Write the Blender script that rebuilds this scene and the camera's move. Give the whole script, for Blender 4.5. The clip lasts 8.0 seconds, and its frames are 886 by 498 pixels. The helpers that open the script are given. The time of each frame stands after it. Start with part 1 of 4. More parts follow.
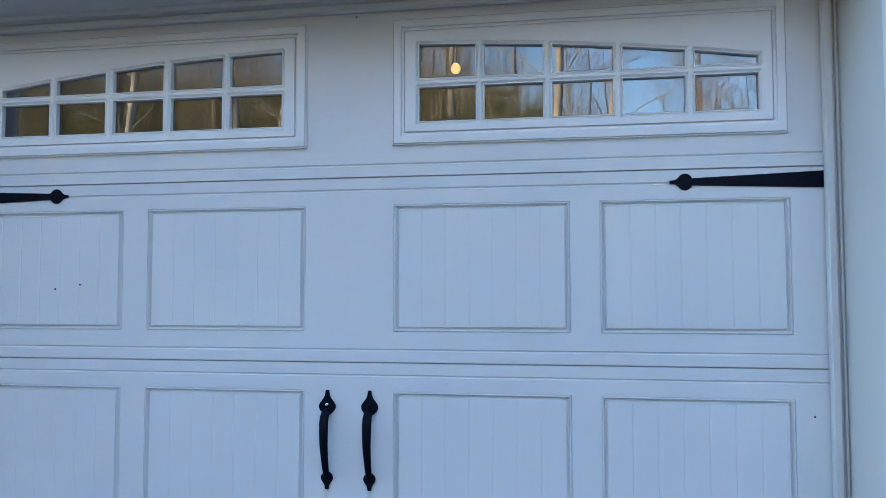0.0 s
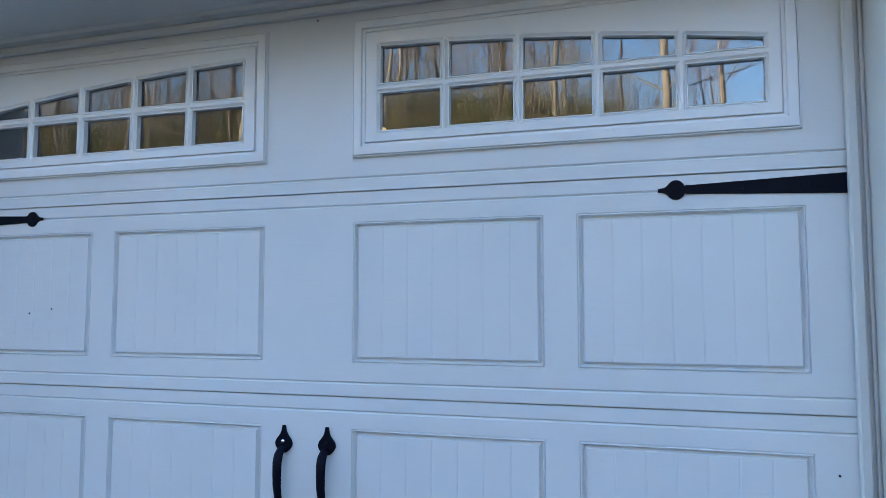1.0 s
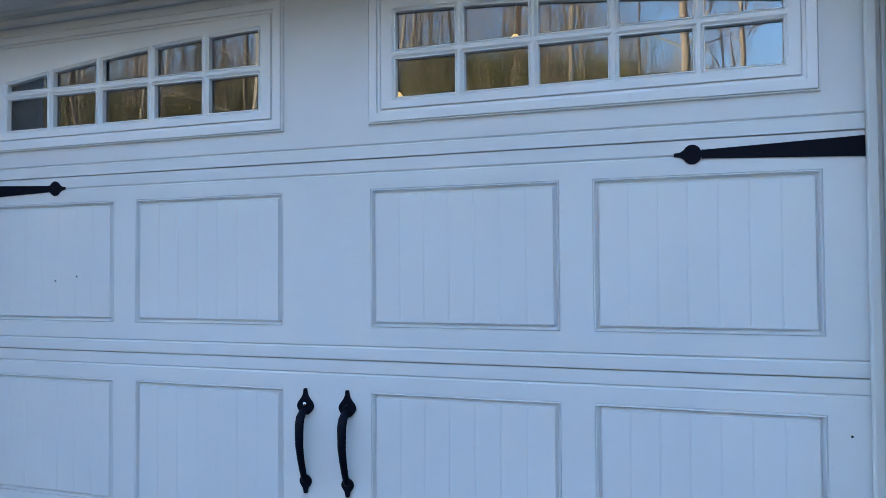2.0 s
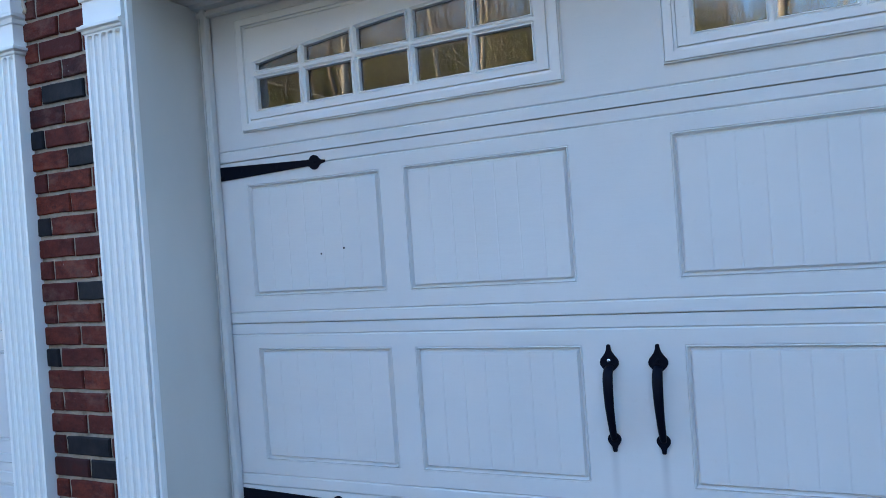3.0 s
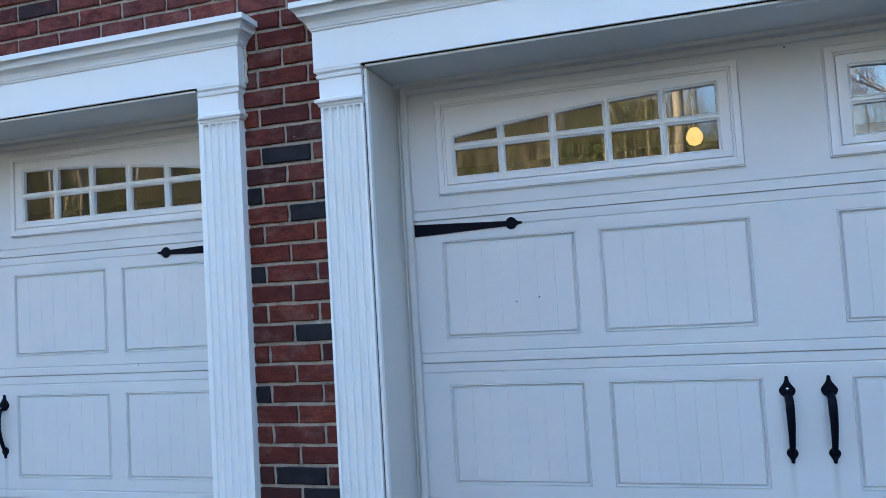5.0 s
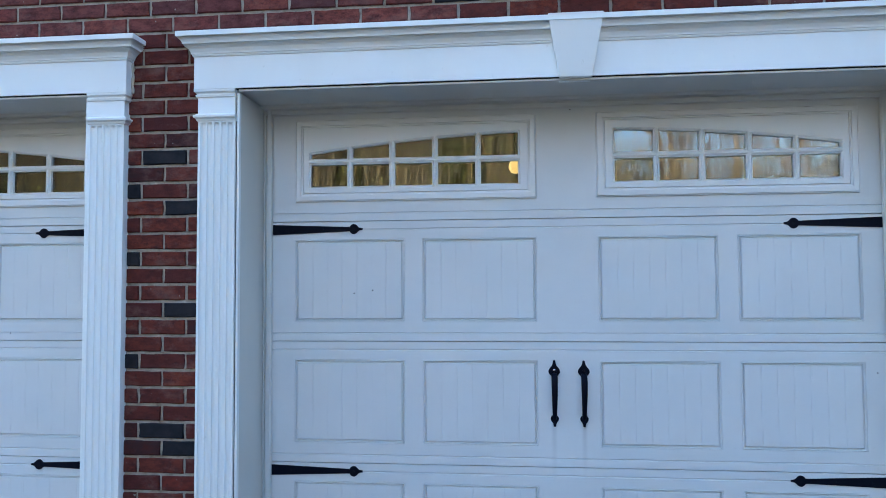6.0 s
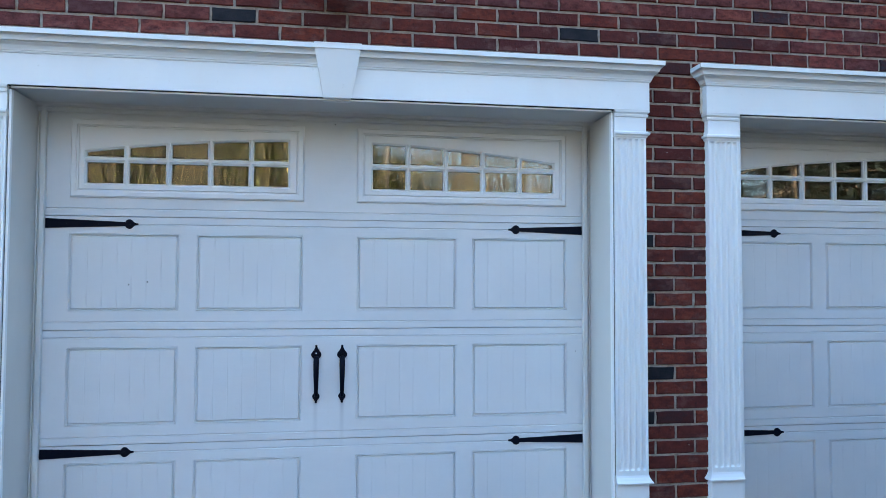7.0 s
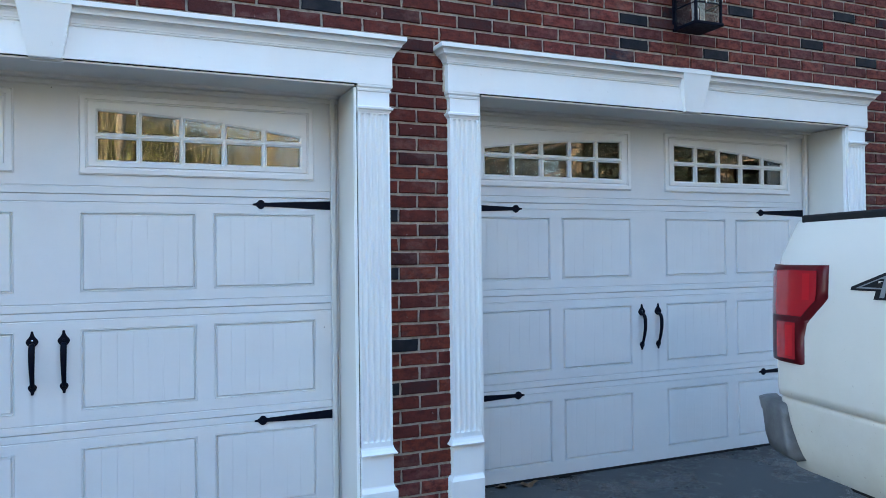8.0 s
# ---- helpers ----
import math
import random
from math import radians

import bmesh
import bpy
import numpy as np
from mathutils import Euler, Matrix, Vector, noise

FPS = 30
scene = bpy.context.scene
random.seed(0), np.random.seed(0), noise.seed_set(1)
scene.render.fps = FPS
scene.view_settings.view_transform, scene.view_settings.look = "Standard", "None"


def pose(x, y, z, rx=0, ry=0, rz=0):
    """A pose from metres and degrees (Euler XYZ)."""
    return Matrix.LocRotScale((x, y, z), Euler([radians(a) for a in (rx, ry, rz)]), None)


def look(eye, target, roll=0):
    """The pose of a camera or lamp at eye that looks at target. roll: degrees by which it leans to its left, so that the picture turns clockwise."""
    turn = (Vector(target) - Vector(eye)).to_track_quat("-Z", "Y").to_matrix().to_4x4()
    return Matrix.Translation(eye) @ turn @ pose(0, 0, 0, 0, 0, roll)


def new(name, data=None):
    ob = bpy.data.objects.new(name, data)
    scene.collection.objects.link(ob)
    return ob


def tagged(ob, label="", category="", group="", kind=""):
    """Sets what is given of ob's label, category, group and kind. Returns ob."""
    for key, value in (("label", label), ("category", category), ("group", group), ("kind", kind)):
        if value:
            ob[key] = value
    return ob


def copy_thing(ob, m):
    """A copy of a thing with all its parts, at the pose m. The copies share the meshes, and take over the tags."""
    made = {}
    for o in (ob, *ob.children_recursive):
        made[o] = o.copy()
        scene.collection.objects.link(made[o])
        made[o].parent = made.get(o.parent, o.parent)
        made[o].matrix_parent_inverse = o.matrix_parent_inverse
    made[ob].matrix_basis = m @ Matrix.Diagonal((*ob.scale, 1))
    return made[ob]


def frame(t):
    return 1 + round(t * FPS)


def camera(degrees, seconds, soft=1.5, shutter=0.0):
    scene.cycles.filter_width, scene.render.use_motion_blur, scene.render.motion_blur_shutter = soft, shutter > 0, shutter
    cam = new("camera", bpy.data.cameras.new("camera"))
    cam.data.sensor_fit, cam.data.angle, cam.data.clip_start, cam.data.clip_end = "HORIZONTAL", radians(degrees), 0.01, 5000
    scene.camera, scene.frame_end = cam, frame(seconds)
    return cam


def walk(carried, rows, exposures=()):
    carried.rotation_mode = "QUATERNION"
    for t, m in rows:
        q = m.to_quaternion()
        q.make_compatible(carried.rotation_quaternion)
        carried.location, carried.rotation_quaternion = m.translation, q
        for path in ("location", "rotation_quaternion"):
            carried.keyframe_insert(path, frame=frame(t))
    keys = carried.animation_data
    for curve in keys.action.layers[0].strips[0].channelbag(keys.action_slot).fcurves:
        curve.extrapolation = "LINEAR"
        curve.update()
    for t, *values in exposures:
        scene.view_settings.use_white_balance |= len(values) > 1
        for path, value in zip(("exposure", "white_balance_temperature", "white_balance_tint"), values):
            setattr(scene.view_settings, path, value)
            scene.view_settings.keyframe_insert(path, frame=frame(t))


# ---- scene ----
cam = camera(61.41, 8.0, soft=0.6)
PATH = [
    (0, (0.606, -2.087, 1.279), (0.289, -0.115, 1.384), -0.1),
    (0.5, (0.737, -1.878, 1.279), (0.306, 0.07, 1.426), -0.7),
    (1, (0.941, -1.779, 1.297), (0.334, 0.121, 1.453), -0.0),
    (1.2, (1.009, -1.782, 1.306), (0.341, 0.097, 1.466), -0.1),
    (2.3, (0.845, -1.82, 1.306), (0.2, 0.073, 1.307), -0.6),
    (2.5, (0.727, -1.848, 1.314), (0.046, 0.033, 1.293), -1.4),
    (3, (0.388, -1.945, 1.276), (-0.461, -0.134, 1.268), -4.1),
    (3.5, (0.093, -2.078, 1.294), (-0.83, -0.304, 1.323), -5.4),
    (4, (-0.1, -2.326, 1.296), (-0.983, -0.534, 1.382), -4.7),
    (4.2, (-0.161, -2.38, 1.296), (-1.011, -0.572, 1.392), -4.1),
    (5.3, (-0.461, -2.856, 1.329), (-0.894, -0.908, 1.453), -2.9),
    (5.5, (-0.433, -2.993, 1.317), (-0.793, -1.03, 1.439), -2.2),
    (6, (-0.19, -3.26, 1.311), (-0.406, -1.274, 1.409), -0.3),
    (6.5, (-0.075, -3.502, 1.323), (-0.047, -1.505, 1.427), 0.4),
    (7, (-0.029, -3.709, 1.301), (0.283, -1.735, 1.387), 0.2),
    (7.5, (0.113, -3.801, 1.317), (0.751, -1.906, 1.372), -0.1),
    (8, (0.283, -3.746, 1.295), (1.082, -1.913, 1.316), -0.7),
]
walk(cam, [(t, look(eye, target, roll)) for t, eye, target, roll in PATH],
     exposures=[(0.0, 3.05, 5650, 6), (2.5, 3.05, 5540, 6), (4.0, 3.13, 5740, 6), (6.0, 3.08, 5760, 5), (6.8, 3.18, 5800, 5), (8.0, 3.34, 6050, 5)])

# ---- light: low sun behind the house, open sky in front ----
SUN_EL, SUN_AZ = radians(21), radians(-55)      # azimuth from +y towards +x
world = bpy.data.worlds.new("sky")
scene.world = world
world.use_nodes = True
wn = world.node_tree.nodes
sky = wn.new("ShaderNodeTexSky")
sky.sky_type, sky.sun_disc = "NISHITA", False
sky.sun_elevation, sky.sun_rotation = SUN_EL, SUN_AZ
sky.air_density, sky.dust_density, sky.ozone_density = 1.0, 0.6, 1.5
wn["Background"].inputs["Strength"].default_value = 0.12
world.node_tree.links.new(sky.outputs[0], wn["Background"].inputs["Color"])
sun_data = bpy.data.lights.new("sun", "SUN")
sun_data.energy, sun_data.angle, sun_data.color = 3.2, radians(0.5), (1.0, 0.76, 0.46)
sun = new("sun", sun_data)
sun_from = Vector((math.sin(SUN_AZ) * math.cos(SUN_EL), math.cos(SUN_AZ) * math.cos(SUN_EL), math.sin(SUN_EL)))
sun.matrix_world = look(sun_from * 60, (0, 0, 0))


# ---- materials ----
class Mat:
    """A small helper round a node material."""
    def __init__(self, name, rough=0.5, metal=0.0, color=(0.5, 0.5, 0.5)):
        self.m = bpy.data.materials.new(name)
        self.m.use_nodes = True
        self.nt = self.m.node_tree
        self.b = self.nt.nodes["Principled BSDF"]
        self.b.inputs["Roughness"].default_value = rough
        self.b.inputs["Metallic"].default_value = metal
        self.b.inputs["Base Color"].default_value = (*color, 1)
        self.tc = self.nt.nodes.new("ShaderNodeTexCoord")
        self.geo = self.nt.nodes.new("ShaderNodeNewGeometry")

    def n(self, kind, **kw):
        node = self.nt.nodes.new("ShaderNode" + kind)
        for k, v in kw.items():
            node.inputs[k].default_value = v
        return node

    def link(self, a, b):
        self.nt.links.new(a, b)

    def coords(self, scale=(1, 1, 1), where="Object"):
        mp = self.n("Mapping", Scale=scale)
        self.link(self.geo.outputs["Position"] if where == "World" else self.tc.outputs[where], mp.inputs["Vector"])
        return mp.outputs["Vector"]

    def noise(self, scale, detail=4, rough=0.55, stretch=(1, 1, 1), where="Object"):
        t = self.n("TexNoise", Scale=scale, Detail=detail, Roughness=rough)
        self.link(self.coords(stretch, where), t.inputs["Vector"])
        return t.outputs["Fac"]

    def ramp(self, fac, stops):
        r = self.n("ValToRGB")
        els = r.color_ramp.elements
        while len(els) < len(stops):
            els.new(0.5)
        for e, (p, c) in zip(els, stops):
            e.position, e.color = p, (*c, 1)
        self.link(fac, r.inputs["Fac"])
        return r.outputs["Color"]

    def mix(self, fac, a, b, mode="MIX"):
        x = self.nt.nodes.new("ShaderNodeMix")
        x.data_type, x.blend_type = "RGBA", mode
        for sock, v in ((x.inputs[0], fac), (x.inputs[6], a), (x.inputs[7], b)):
            if isinstance(v, (int, float)):
                sock.default_value = v
            elif isinstance(v, tuple):
                sock.default_value = (*v, 1)
            else:
                self.link(v, sock)
        return x.outputs[2]

    def color(self, sock):
        self.link(sock, self.b.inputs["Base Color"])
        return self

    def rough_from(self, fac, lo, hi):
        mr = self.n("MapRange")
        mr.inputs["To Min"].default_value, mr.inputs["To Max"].default_value = lo, hi
        self.link(fac, mr.inputs["Value"])
        self.link(mr.outputs["Result"], self.b.inputs["Roughness"])

    def bump(self, fac, strength, dist):
        bp = self.n("Bump", Strength=strength, Distance=dist)
        self.link(fac, bp.inputs["Height"])
        old = self.b.inputs["Normal"].links
        if old:
            self.link(old[0].from_socket, bp.inputs["Normal"])
        self.link(bp.outputs["Normal"], self.b.inputs["Normal"])
        return self


def door_paint(name, stretch, streaks=False):
    m = Mat(name, 0.42)
    dirt = m.noise(2.3, 5, 0.6, where="World")
    fine = m.noise(60, 3, 0.5, where="World")
    c = m.mix(m.ramp(dirt, [(0.35, (0, 0, 0)), (0.75, (1, 1, 1))]), (0.72, 0.72, 0.715), (0.655, 0.66, 0.66))
    m.color(m.mix(m.ramp(fine, [(0.62, (0, 0, 0)), (0.8, (0.35, 0.35, 0.35))]), c, (0.62, 0.61, 0.58)))
    m.rough_from(dirt, 0.30, 0.46)
    if streaks:
        # faint grey runs below the two handles
        sep = m.n("SeparateXYZ")
        m.link(m.tc.outputs["Object"], sep.inputs[0])
        ax = m.n("Math")
        ax.operation = "ABSOLUTE"
        m.link(sep.outputs["X"], ax.inputs[0])
        near = m.n("MapRange")
        near.interpolation_type = "SMOOTHSTEP"
        wob = m.n("Math")
        wob.operation = "SUBTRACT"
        wob.inputs[1].default_value = 0.064
        m.link(ax.outputs[0], wob.inputs[0])
        ab = m.n("Math")
        ab.operation = "ABSOLUTE"
        m.link(wob.outputs[0], ab.inputs[0])
        m.link(ab.outputs[0], near.inputs["Value"])
        near.inputs["From Min"].default_value, near.inputs["From Max"].default_value = 0.0, 0.017
        near.inputs["To Min"].default_value, near.inputs["To Max"].default_value = 0.42, 0.0
        run = m.n("MapRange")
        m.link(sep.outputs["Z"], run.inputs["Value"])
        run.inputs["From Min"].default_value, run.inputs["From Max"].default_value = 0.47, 0.72
        gate = m.n("Math")
        gate.operation = "LESS_THAN"
        gate.inputs[1].default_value = 0.72
        m.link(sep.outputs["Z"], gate.inputs[0])
        k = near.outputs["Result"]
        for o in (run.outputs["Result"], gate.outputs[0], m.noise(9, 3, 0.6, (1, 1, 0.2))):
            mul = m.n("Math")
            mul.operation = "MULTIPLY"
            m.link(k, mul.inputs[0])
            m.link(o, mul.inputs[1])
            k = mul.outputs[0]
        old = m.b.inputs["Base Color"].links[0].from_socket
        m.color(m.mix(k, old, (0.10, 0.10, 0.11)))
    m.bump(m.noise(38, 6, 0.62, stretch, "World"), 0.45, 0.0022)
    m.bump(m.noise(1.7, 2, 0.5, (1, 1, 1.6), "World"), 0.25, 0.006)
    return m.m


def pvc(name, color, dirty):
    m = Mat(name, 0.38)
    big = m.noise(1.6, 5, 0.6, (1, 1, 0.35), "World")
    c = m.mix(m.ramp(big, [(0.4, (0, 0, 0)), (0.8, (1, 1, 1))]), color, dirty)
    spots = m.noise(34, 4, 0.7, where="World")
    m.color(m.mix(m.ramp(spots, [(0.66, (0, 0, 0)), (0.8, (0.5, 0.5, 0.5))]), c, (0.55, 0.53, 0.48)))
    m.bump(m.noise(9, 3, 0.5, where="World"), 0.15, 0.002)
    return m.m


M_DOOR_H = door_paint("door_paint_rail", (0.10, 1, 1.0), True)
M_DOOR_V = door_paint("door_paint_panel", (0.12, 1, 1.0))
M_FRAME = pvc("window_frame_plastic", (0.80, 0.80, 0.80), (0.75, 0.75, 0.74))
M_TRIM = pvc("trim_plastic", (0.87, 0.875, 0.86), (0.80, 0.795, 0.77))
# jamb and stop tones: recess shade and warm side light put into the colour
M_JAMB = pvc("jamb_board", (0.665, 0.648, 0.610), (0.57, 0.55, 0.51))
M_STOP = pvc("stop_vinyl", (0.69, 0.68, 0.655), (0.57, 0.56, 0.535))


M_CAULK = pvc("old_caulk", (0.55, 0.47, 0.38), (0.36, 0.30, 0.24))


def make_black():
    m = Mat("black_iron", 0.5, 0.0, (0.0040, 0.0052, 0.0115))
    m.b.inputs["Specular IOR Level"].default_value = 0.07
    m.rough_from(m.noise(40, 4), 0.3, 0.6)
    return m.bump(m.noise(90, 3), 0.2, 0.001).m


M_BLACK = make_black()
M_SCREW = Mat("bright_screw", 0.22, 1.0, (0.7, 0.7, 0.7)).m
M_RUBBER = Mat("black_rubber", 0.75, 0, (0.012, 0.012, 0.013))
M_RUBBER.b.inputs["Specular IOR Level"].default_value = 0.2
M_RUBBER = M_RUBBER.m


# dark filler colour that stands for shade inside the open gap
M_JOINT_SHADE = Mat("joint_shade", 0.9, 0, (0.10, 0.10, 0.10)).m


def make_brick(name, stops):
    m = Mat(name, 0.85)
    m.b.inputs["Specular IOR Level"].default_value = 0.2
    info = m.n("ObjectInfo")
    rnd = info.outputs["Random"] if name == "brick_clay" else m.geo.outputs["Random Per Island"]
    base = m.ramp(rnd, stops)
    mottle = m.noise(17, 7, 0.72, (1, 1, 1.8), "World")
    c = m.mix(m.ramp(mottle, [(0.40, (0, 0, 0)), (0.64, (1, 1, 1))]), base, (0.065, 0.016, 0.014))
    pits = m.noise(48, 4, 0.65, where="World")
    c = m.mix(m.ramp(pits, [(0.60, (0, 0, 0)), (0.72, (0.8, 0.8, 0.8))]), c, (0.03, 0.012, 0.012))
    flecks = m.noise(28, 3, 0.6, where="World")
    c = m.mix(m.ramp(flecks, [(0.70, (0, 0, 0)), (0.73, (0.7, 0.7, 0.7))]), c, (0.36, 0.32, 0.28))
    wash = m.noise(1.1, 5, 0.6, where="World")
    c = m.mix(m.ramp(wash, [(0.25, (0.45, 0.45, 0.45)), (0.42, (0, 0, 0))]), c, (0.050, 0.020, 0.019))
    dusty = m.noise(6, 6, 0.7, (1, 1, 1.6), "World")
    c = m.mix(m.ramp(dusty, [(0.52, (0, 0, 0)), (0.75, (0.5, 0.5, 0.5))]), c, (0.24, 0.135, 0.11))
    m.color(c)
    m.bump(m.noise(75, 5, 0.65, where="World"), 0.8, 0.004)
    m.bump(pits, 0.35, 0.003)
    return m.m


BRICK_STOPS = [(0.0, (0.145, 0.032, 0.020)), (0.25, (0.100, 0.024, 0.019)), (0.5, (0.17, 0.037, 0.020)),
               (0.7, (0.075, 0.019, 0.018)), (0.84, (0.15, 0.028, 0.018)), (0.93, (0.045, 0.018, 0.018))]
M_BRICK = make_brick("brick_clay", BRICK_STOPS)
# joined bricks: the upper wall's hazy lightness is put into paler, bluer stops
M_BRICK_HAZED = make_brick("brick_clay_hazed", [(p, tuple(1.3 * v + w for v, w in zip(c, (0.010, 0.013, 0.015)))) for p, c in BRICK_STOPS] + [(0.97, (0.022, 0.022, 0.028))])


def make_dark_brick():
    m = Mat("brick_flashed", 0.7)
    m.b.inputs["Specular IOR Level"].default_value = 0.2
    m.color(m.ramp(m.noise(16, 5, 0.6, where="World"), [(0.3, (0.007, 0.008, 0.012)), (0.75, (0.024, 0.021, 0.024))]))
    return m.bump(m.noise(75, 5, 0.6, where="World"), 0.5, 0.003).m


M_BRICK_DARK = make_dark_brick()


def make_mortar():
    m = Mat("mortar", 0.92)
    m.color(m.ramp(m.noise(22, 6, 0.65, where="World"), [(0.28, (0.15, 0.125, 0.10)), (0.46, (0.33, 0.28, 0.225)), (0.62, (0.40, 0.345, 0.28)), (0.75, (0.56, 0.50, 0.42))]))
    return m.bump(m.noise(120, 5, 0.7, where="World"), 0.7, 0.004).m


M_MORTAR = make_mortar()


def make_drive():
    m = Mat("damp_asphalt", 0.5)
    wet = m.noise(2.1, 8, 0.72, where="World")
    grit = m.noise(160, 2, 0.6, where="World")
    c = m.mix(m.ramp(wet, [(0.47, (0, 0, 0)), (0.54, (1, 1, 1))]), (0.052, 0.053, 0.052), (0.009, 0.010, 0.012))
    m.color(m.mix(m.ramp(grit, [(0.45, (0, 0, 0)), (0.75, (0.4, 0.4, 0.4))]), c, (0.10, 0.10, 0.10)))
    mr = m.n("MapRange")
    mr.inputs["From Min"].default_value, mr.inputs["From Max"].default_value = 0.47, 0.56
    mr.inputs["To Min"].default_value, mr.inputs["To Max"].default_value = 0.85, 0.22
    m.link(wet, mr.inputs["Value"])
    m.link(mr.outputs["Result"], m.b.inputs["Roughness"])
    return m.bump(grit, 0.5, 0.004).m


M_DRIVE = make_drive()


def make_litter():
    m = Mat("leaf_litter", 0.9)
    a = m.noise(0.35, 6, 0.7, where="World")
    c = m.ramp(a, [(0.3, (0.04, 0.042, 0.012)), (0.5, (0.12, 0.095, 0.03)), (0.62, (0.085, 0.09, 0.02)), (0.8, (0.19, 0.13, 0.05))])
    m.color(m.mix(m.ramp(m.noise(9, 4, 0.7, where="World"), [(0.4, (0, 0, 0)), (0.7, (0.6, 0.6, 0.6))]), c, (0.06, 0.042, 0.025)))
    return m.bump(m.noise(7, 6, 0.7, where="World"), 1.0, 0.12).m


M_LITTER = make_litter()


def make_bark(name, a, b):
    m = Mat(name, 0.9)
    m.color(m.ramp(m.noise(3, 6, 0.65, (1, 1, 0.25)), [(0.3, a), (0.75, b)]))
    return m.bump(m.noise(14, 5, 0.6, (1, 1, 0.2)), 0.8, 0.03).m


M_BARK = make_bark("grey_bark", (0.10, 0.075, 0.055), (0.30, 0.24, 0.18))
M_BARK_PALE = make_bark("pale_bark", (0.28, 0.23, 0.17), (0.52, 0.45, 0.35))
M_TWIG = make_bark("twig_bark", (0.20, 0.14, 0.09), (0.36, 0.27, 0.18))


def make_leaf(name, a, b):
    m = Mat(name, 0.6)
    m.color(m.ramp(m.geo.outputs["Random Per Island"], [(0.0, a), (0.6, tuple(0.72 * p + 0.28 * q for p, q in zip(a, b))), (1.0, b)]))
    return m.m


M_BRUSH = make_leaf("brush_stems", (0.028, 0.027, 0.011), (0.46, 0.37, 0.18))
M_LEAF = make_leaf("evergreen_leaf", (0.045, 0.058, 0.010), (0.30, 0.31, 0.06))
M_NEEDLE = make_leaf("conifer_needles", (0.008, 0.014, 0.008), (0.022, 0.032, 0.016))


def make_glass():
    m = bpy.data.materials.new("window_glass")
    m.use_nodes = True
    nt = m.node_tree
    nt.nodes.remove(nt.nodes["Principled BSDF"])
    clear, gloss, mixer = nt.nodes.new("ShaderNodeBsdfTransparent"), nt.nodes.new("ShaderNodeBsdfGlossy"), nt.nodes.new("ShaderNodeMixShader")
    clear.inputs["Color"].default_value = (0.82, 0.84, 0.83, 1)
    gloss.inputs["Roughness"].default_value = 0.0
    gloss.inputs["Color"].default_value = (1, 1, 1, 1)
    fres = nt.nodes.new("ShaderNodeFresnel")
    fres.inputs["IOR"].default_value = 1.6
    add = nt.nodes.new("ShaderNodeMath")
    add.operation = "ADD"
    add.inputs[1].default_value = 0.085
    wave, bump = nt.nodes.new("ShaderNodeTexNoise"), nt.nodes.new("ShaderNodeBump")
    geo = nt.nodes.new("ShaderNodeNewGeometry")
    wave.inputs["Scale"].default_value, wave.inputs["Detail"].default_value = 5.0, 1.0
    bump.inputs["Strength"].default_value, bump.inputs["Distance"].default_value = 0.10, 0.004
    for a, b in ((geo.outputs["Position"], wave.inputs["Vector"]), (wave.outputs["Fac"], bump.inputs["Height"]),
                 (bump.outputs["Normal"], gloss.inputs["Normal"]), (fres.outputs[0], add.inputs[0]), (add.outputs[0], mixer.inputs[0]),
                 (clear.outputs[0], mixer.inputs[1]), (gloss.outputs[0], mixer.inputs[2]), (mixer.outputs[0], nt.nodes["Material Output"].inputs["Surface"])):
        nt.links.new(a, b)
    return m


M_GLASS = make_glass()
# unseen room: its darkness behind the panes is put into this grey
M_INSIDE = Mat("unseen_room_dark", 0.9, 0, (0.10, 0.10, 0.095)).m


# ---- mesh helpers ----
def finish(bm, mat, smooth=False):
    me = bpy.data.meshes.new("mesh")
    if len(bm.faces) > 1:
        bmesh.ops.recalc_face_normals(bm, faces=bm.faces)
    bm.to_mesh(me)
    bm.free()
    for mt in (mat if isinstance(mat, (list, tuple)) else [mat]):
        me.materials.append(mt)
    if smooth:
        me.shade_smooth()
    return me


def part(name, bm, material, parent=None, label="", smooth=False):
    me = bm if isinstance(bm, bpy.types.Mesh) else finish(bm, material, smooth)
    ob = new(name, me)
    ob.parent = parent
    return tagged(ob, label)


def box(x0, x1, y0, y1, z0, z1, bevel=0.0, bm=None):
    bm = bm or bmesh.new()
    vs = [bm.verts.new((x, y, z)) for x in (x0, x1) for y in (y0, y1) for z in (z0, z1)]
    fs = [bm.faces.new([vs[i] for i in q]) for q in ((0, 1, 3, 2), (4, 6, 7, 5), (0, 4, 5, 1), (2, 3, 7, 6), (0, 2, 6, 4), (1, 5, 7, 3))]
    if bevel:
        es = list({e for f in fs for e in f.edges})
        bmesh.ops.bevel(bm, geom=es, offset=bevel, segments=2, affect="EDGES", profile=0.5)
    return bm


def grid(us, vs, place, keep=lambda i, j: True):
    """A sheet over the lines us x vs; place(u, v) gives the corner."""
    bm = bmesh.new()
    pts = [[bm.verts.new(place(u, v)) for v in vs] for u in us]
    for i in range(len(us) - 1):
        for j in range(len(vs) - 1):
            if keep(i, j):
                bm.faces.new((pts[i][j], pts[i + 1][j], pts[i + 1][j + 1], pts[i][j + 1]))
    bmesh.ops.delete(bm, geom=[v for v in bm.verts if not v.link_faces], context="VERTS")
    return bm


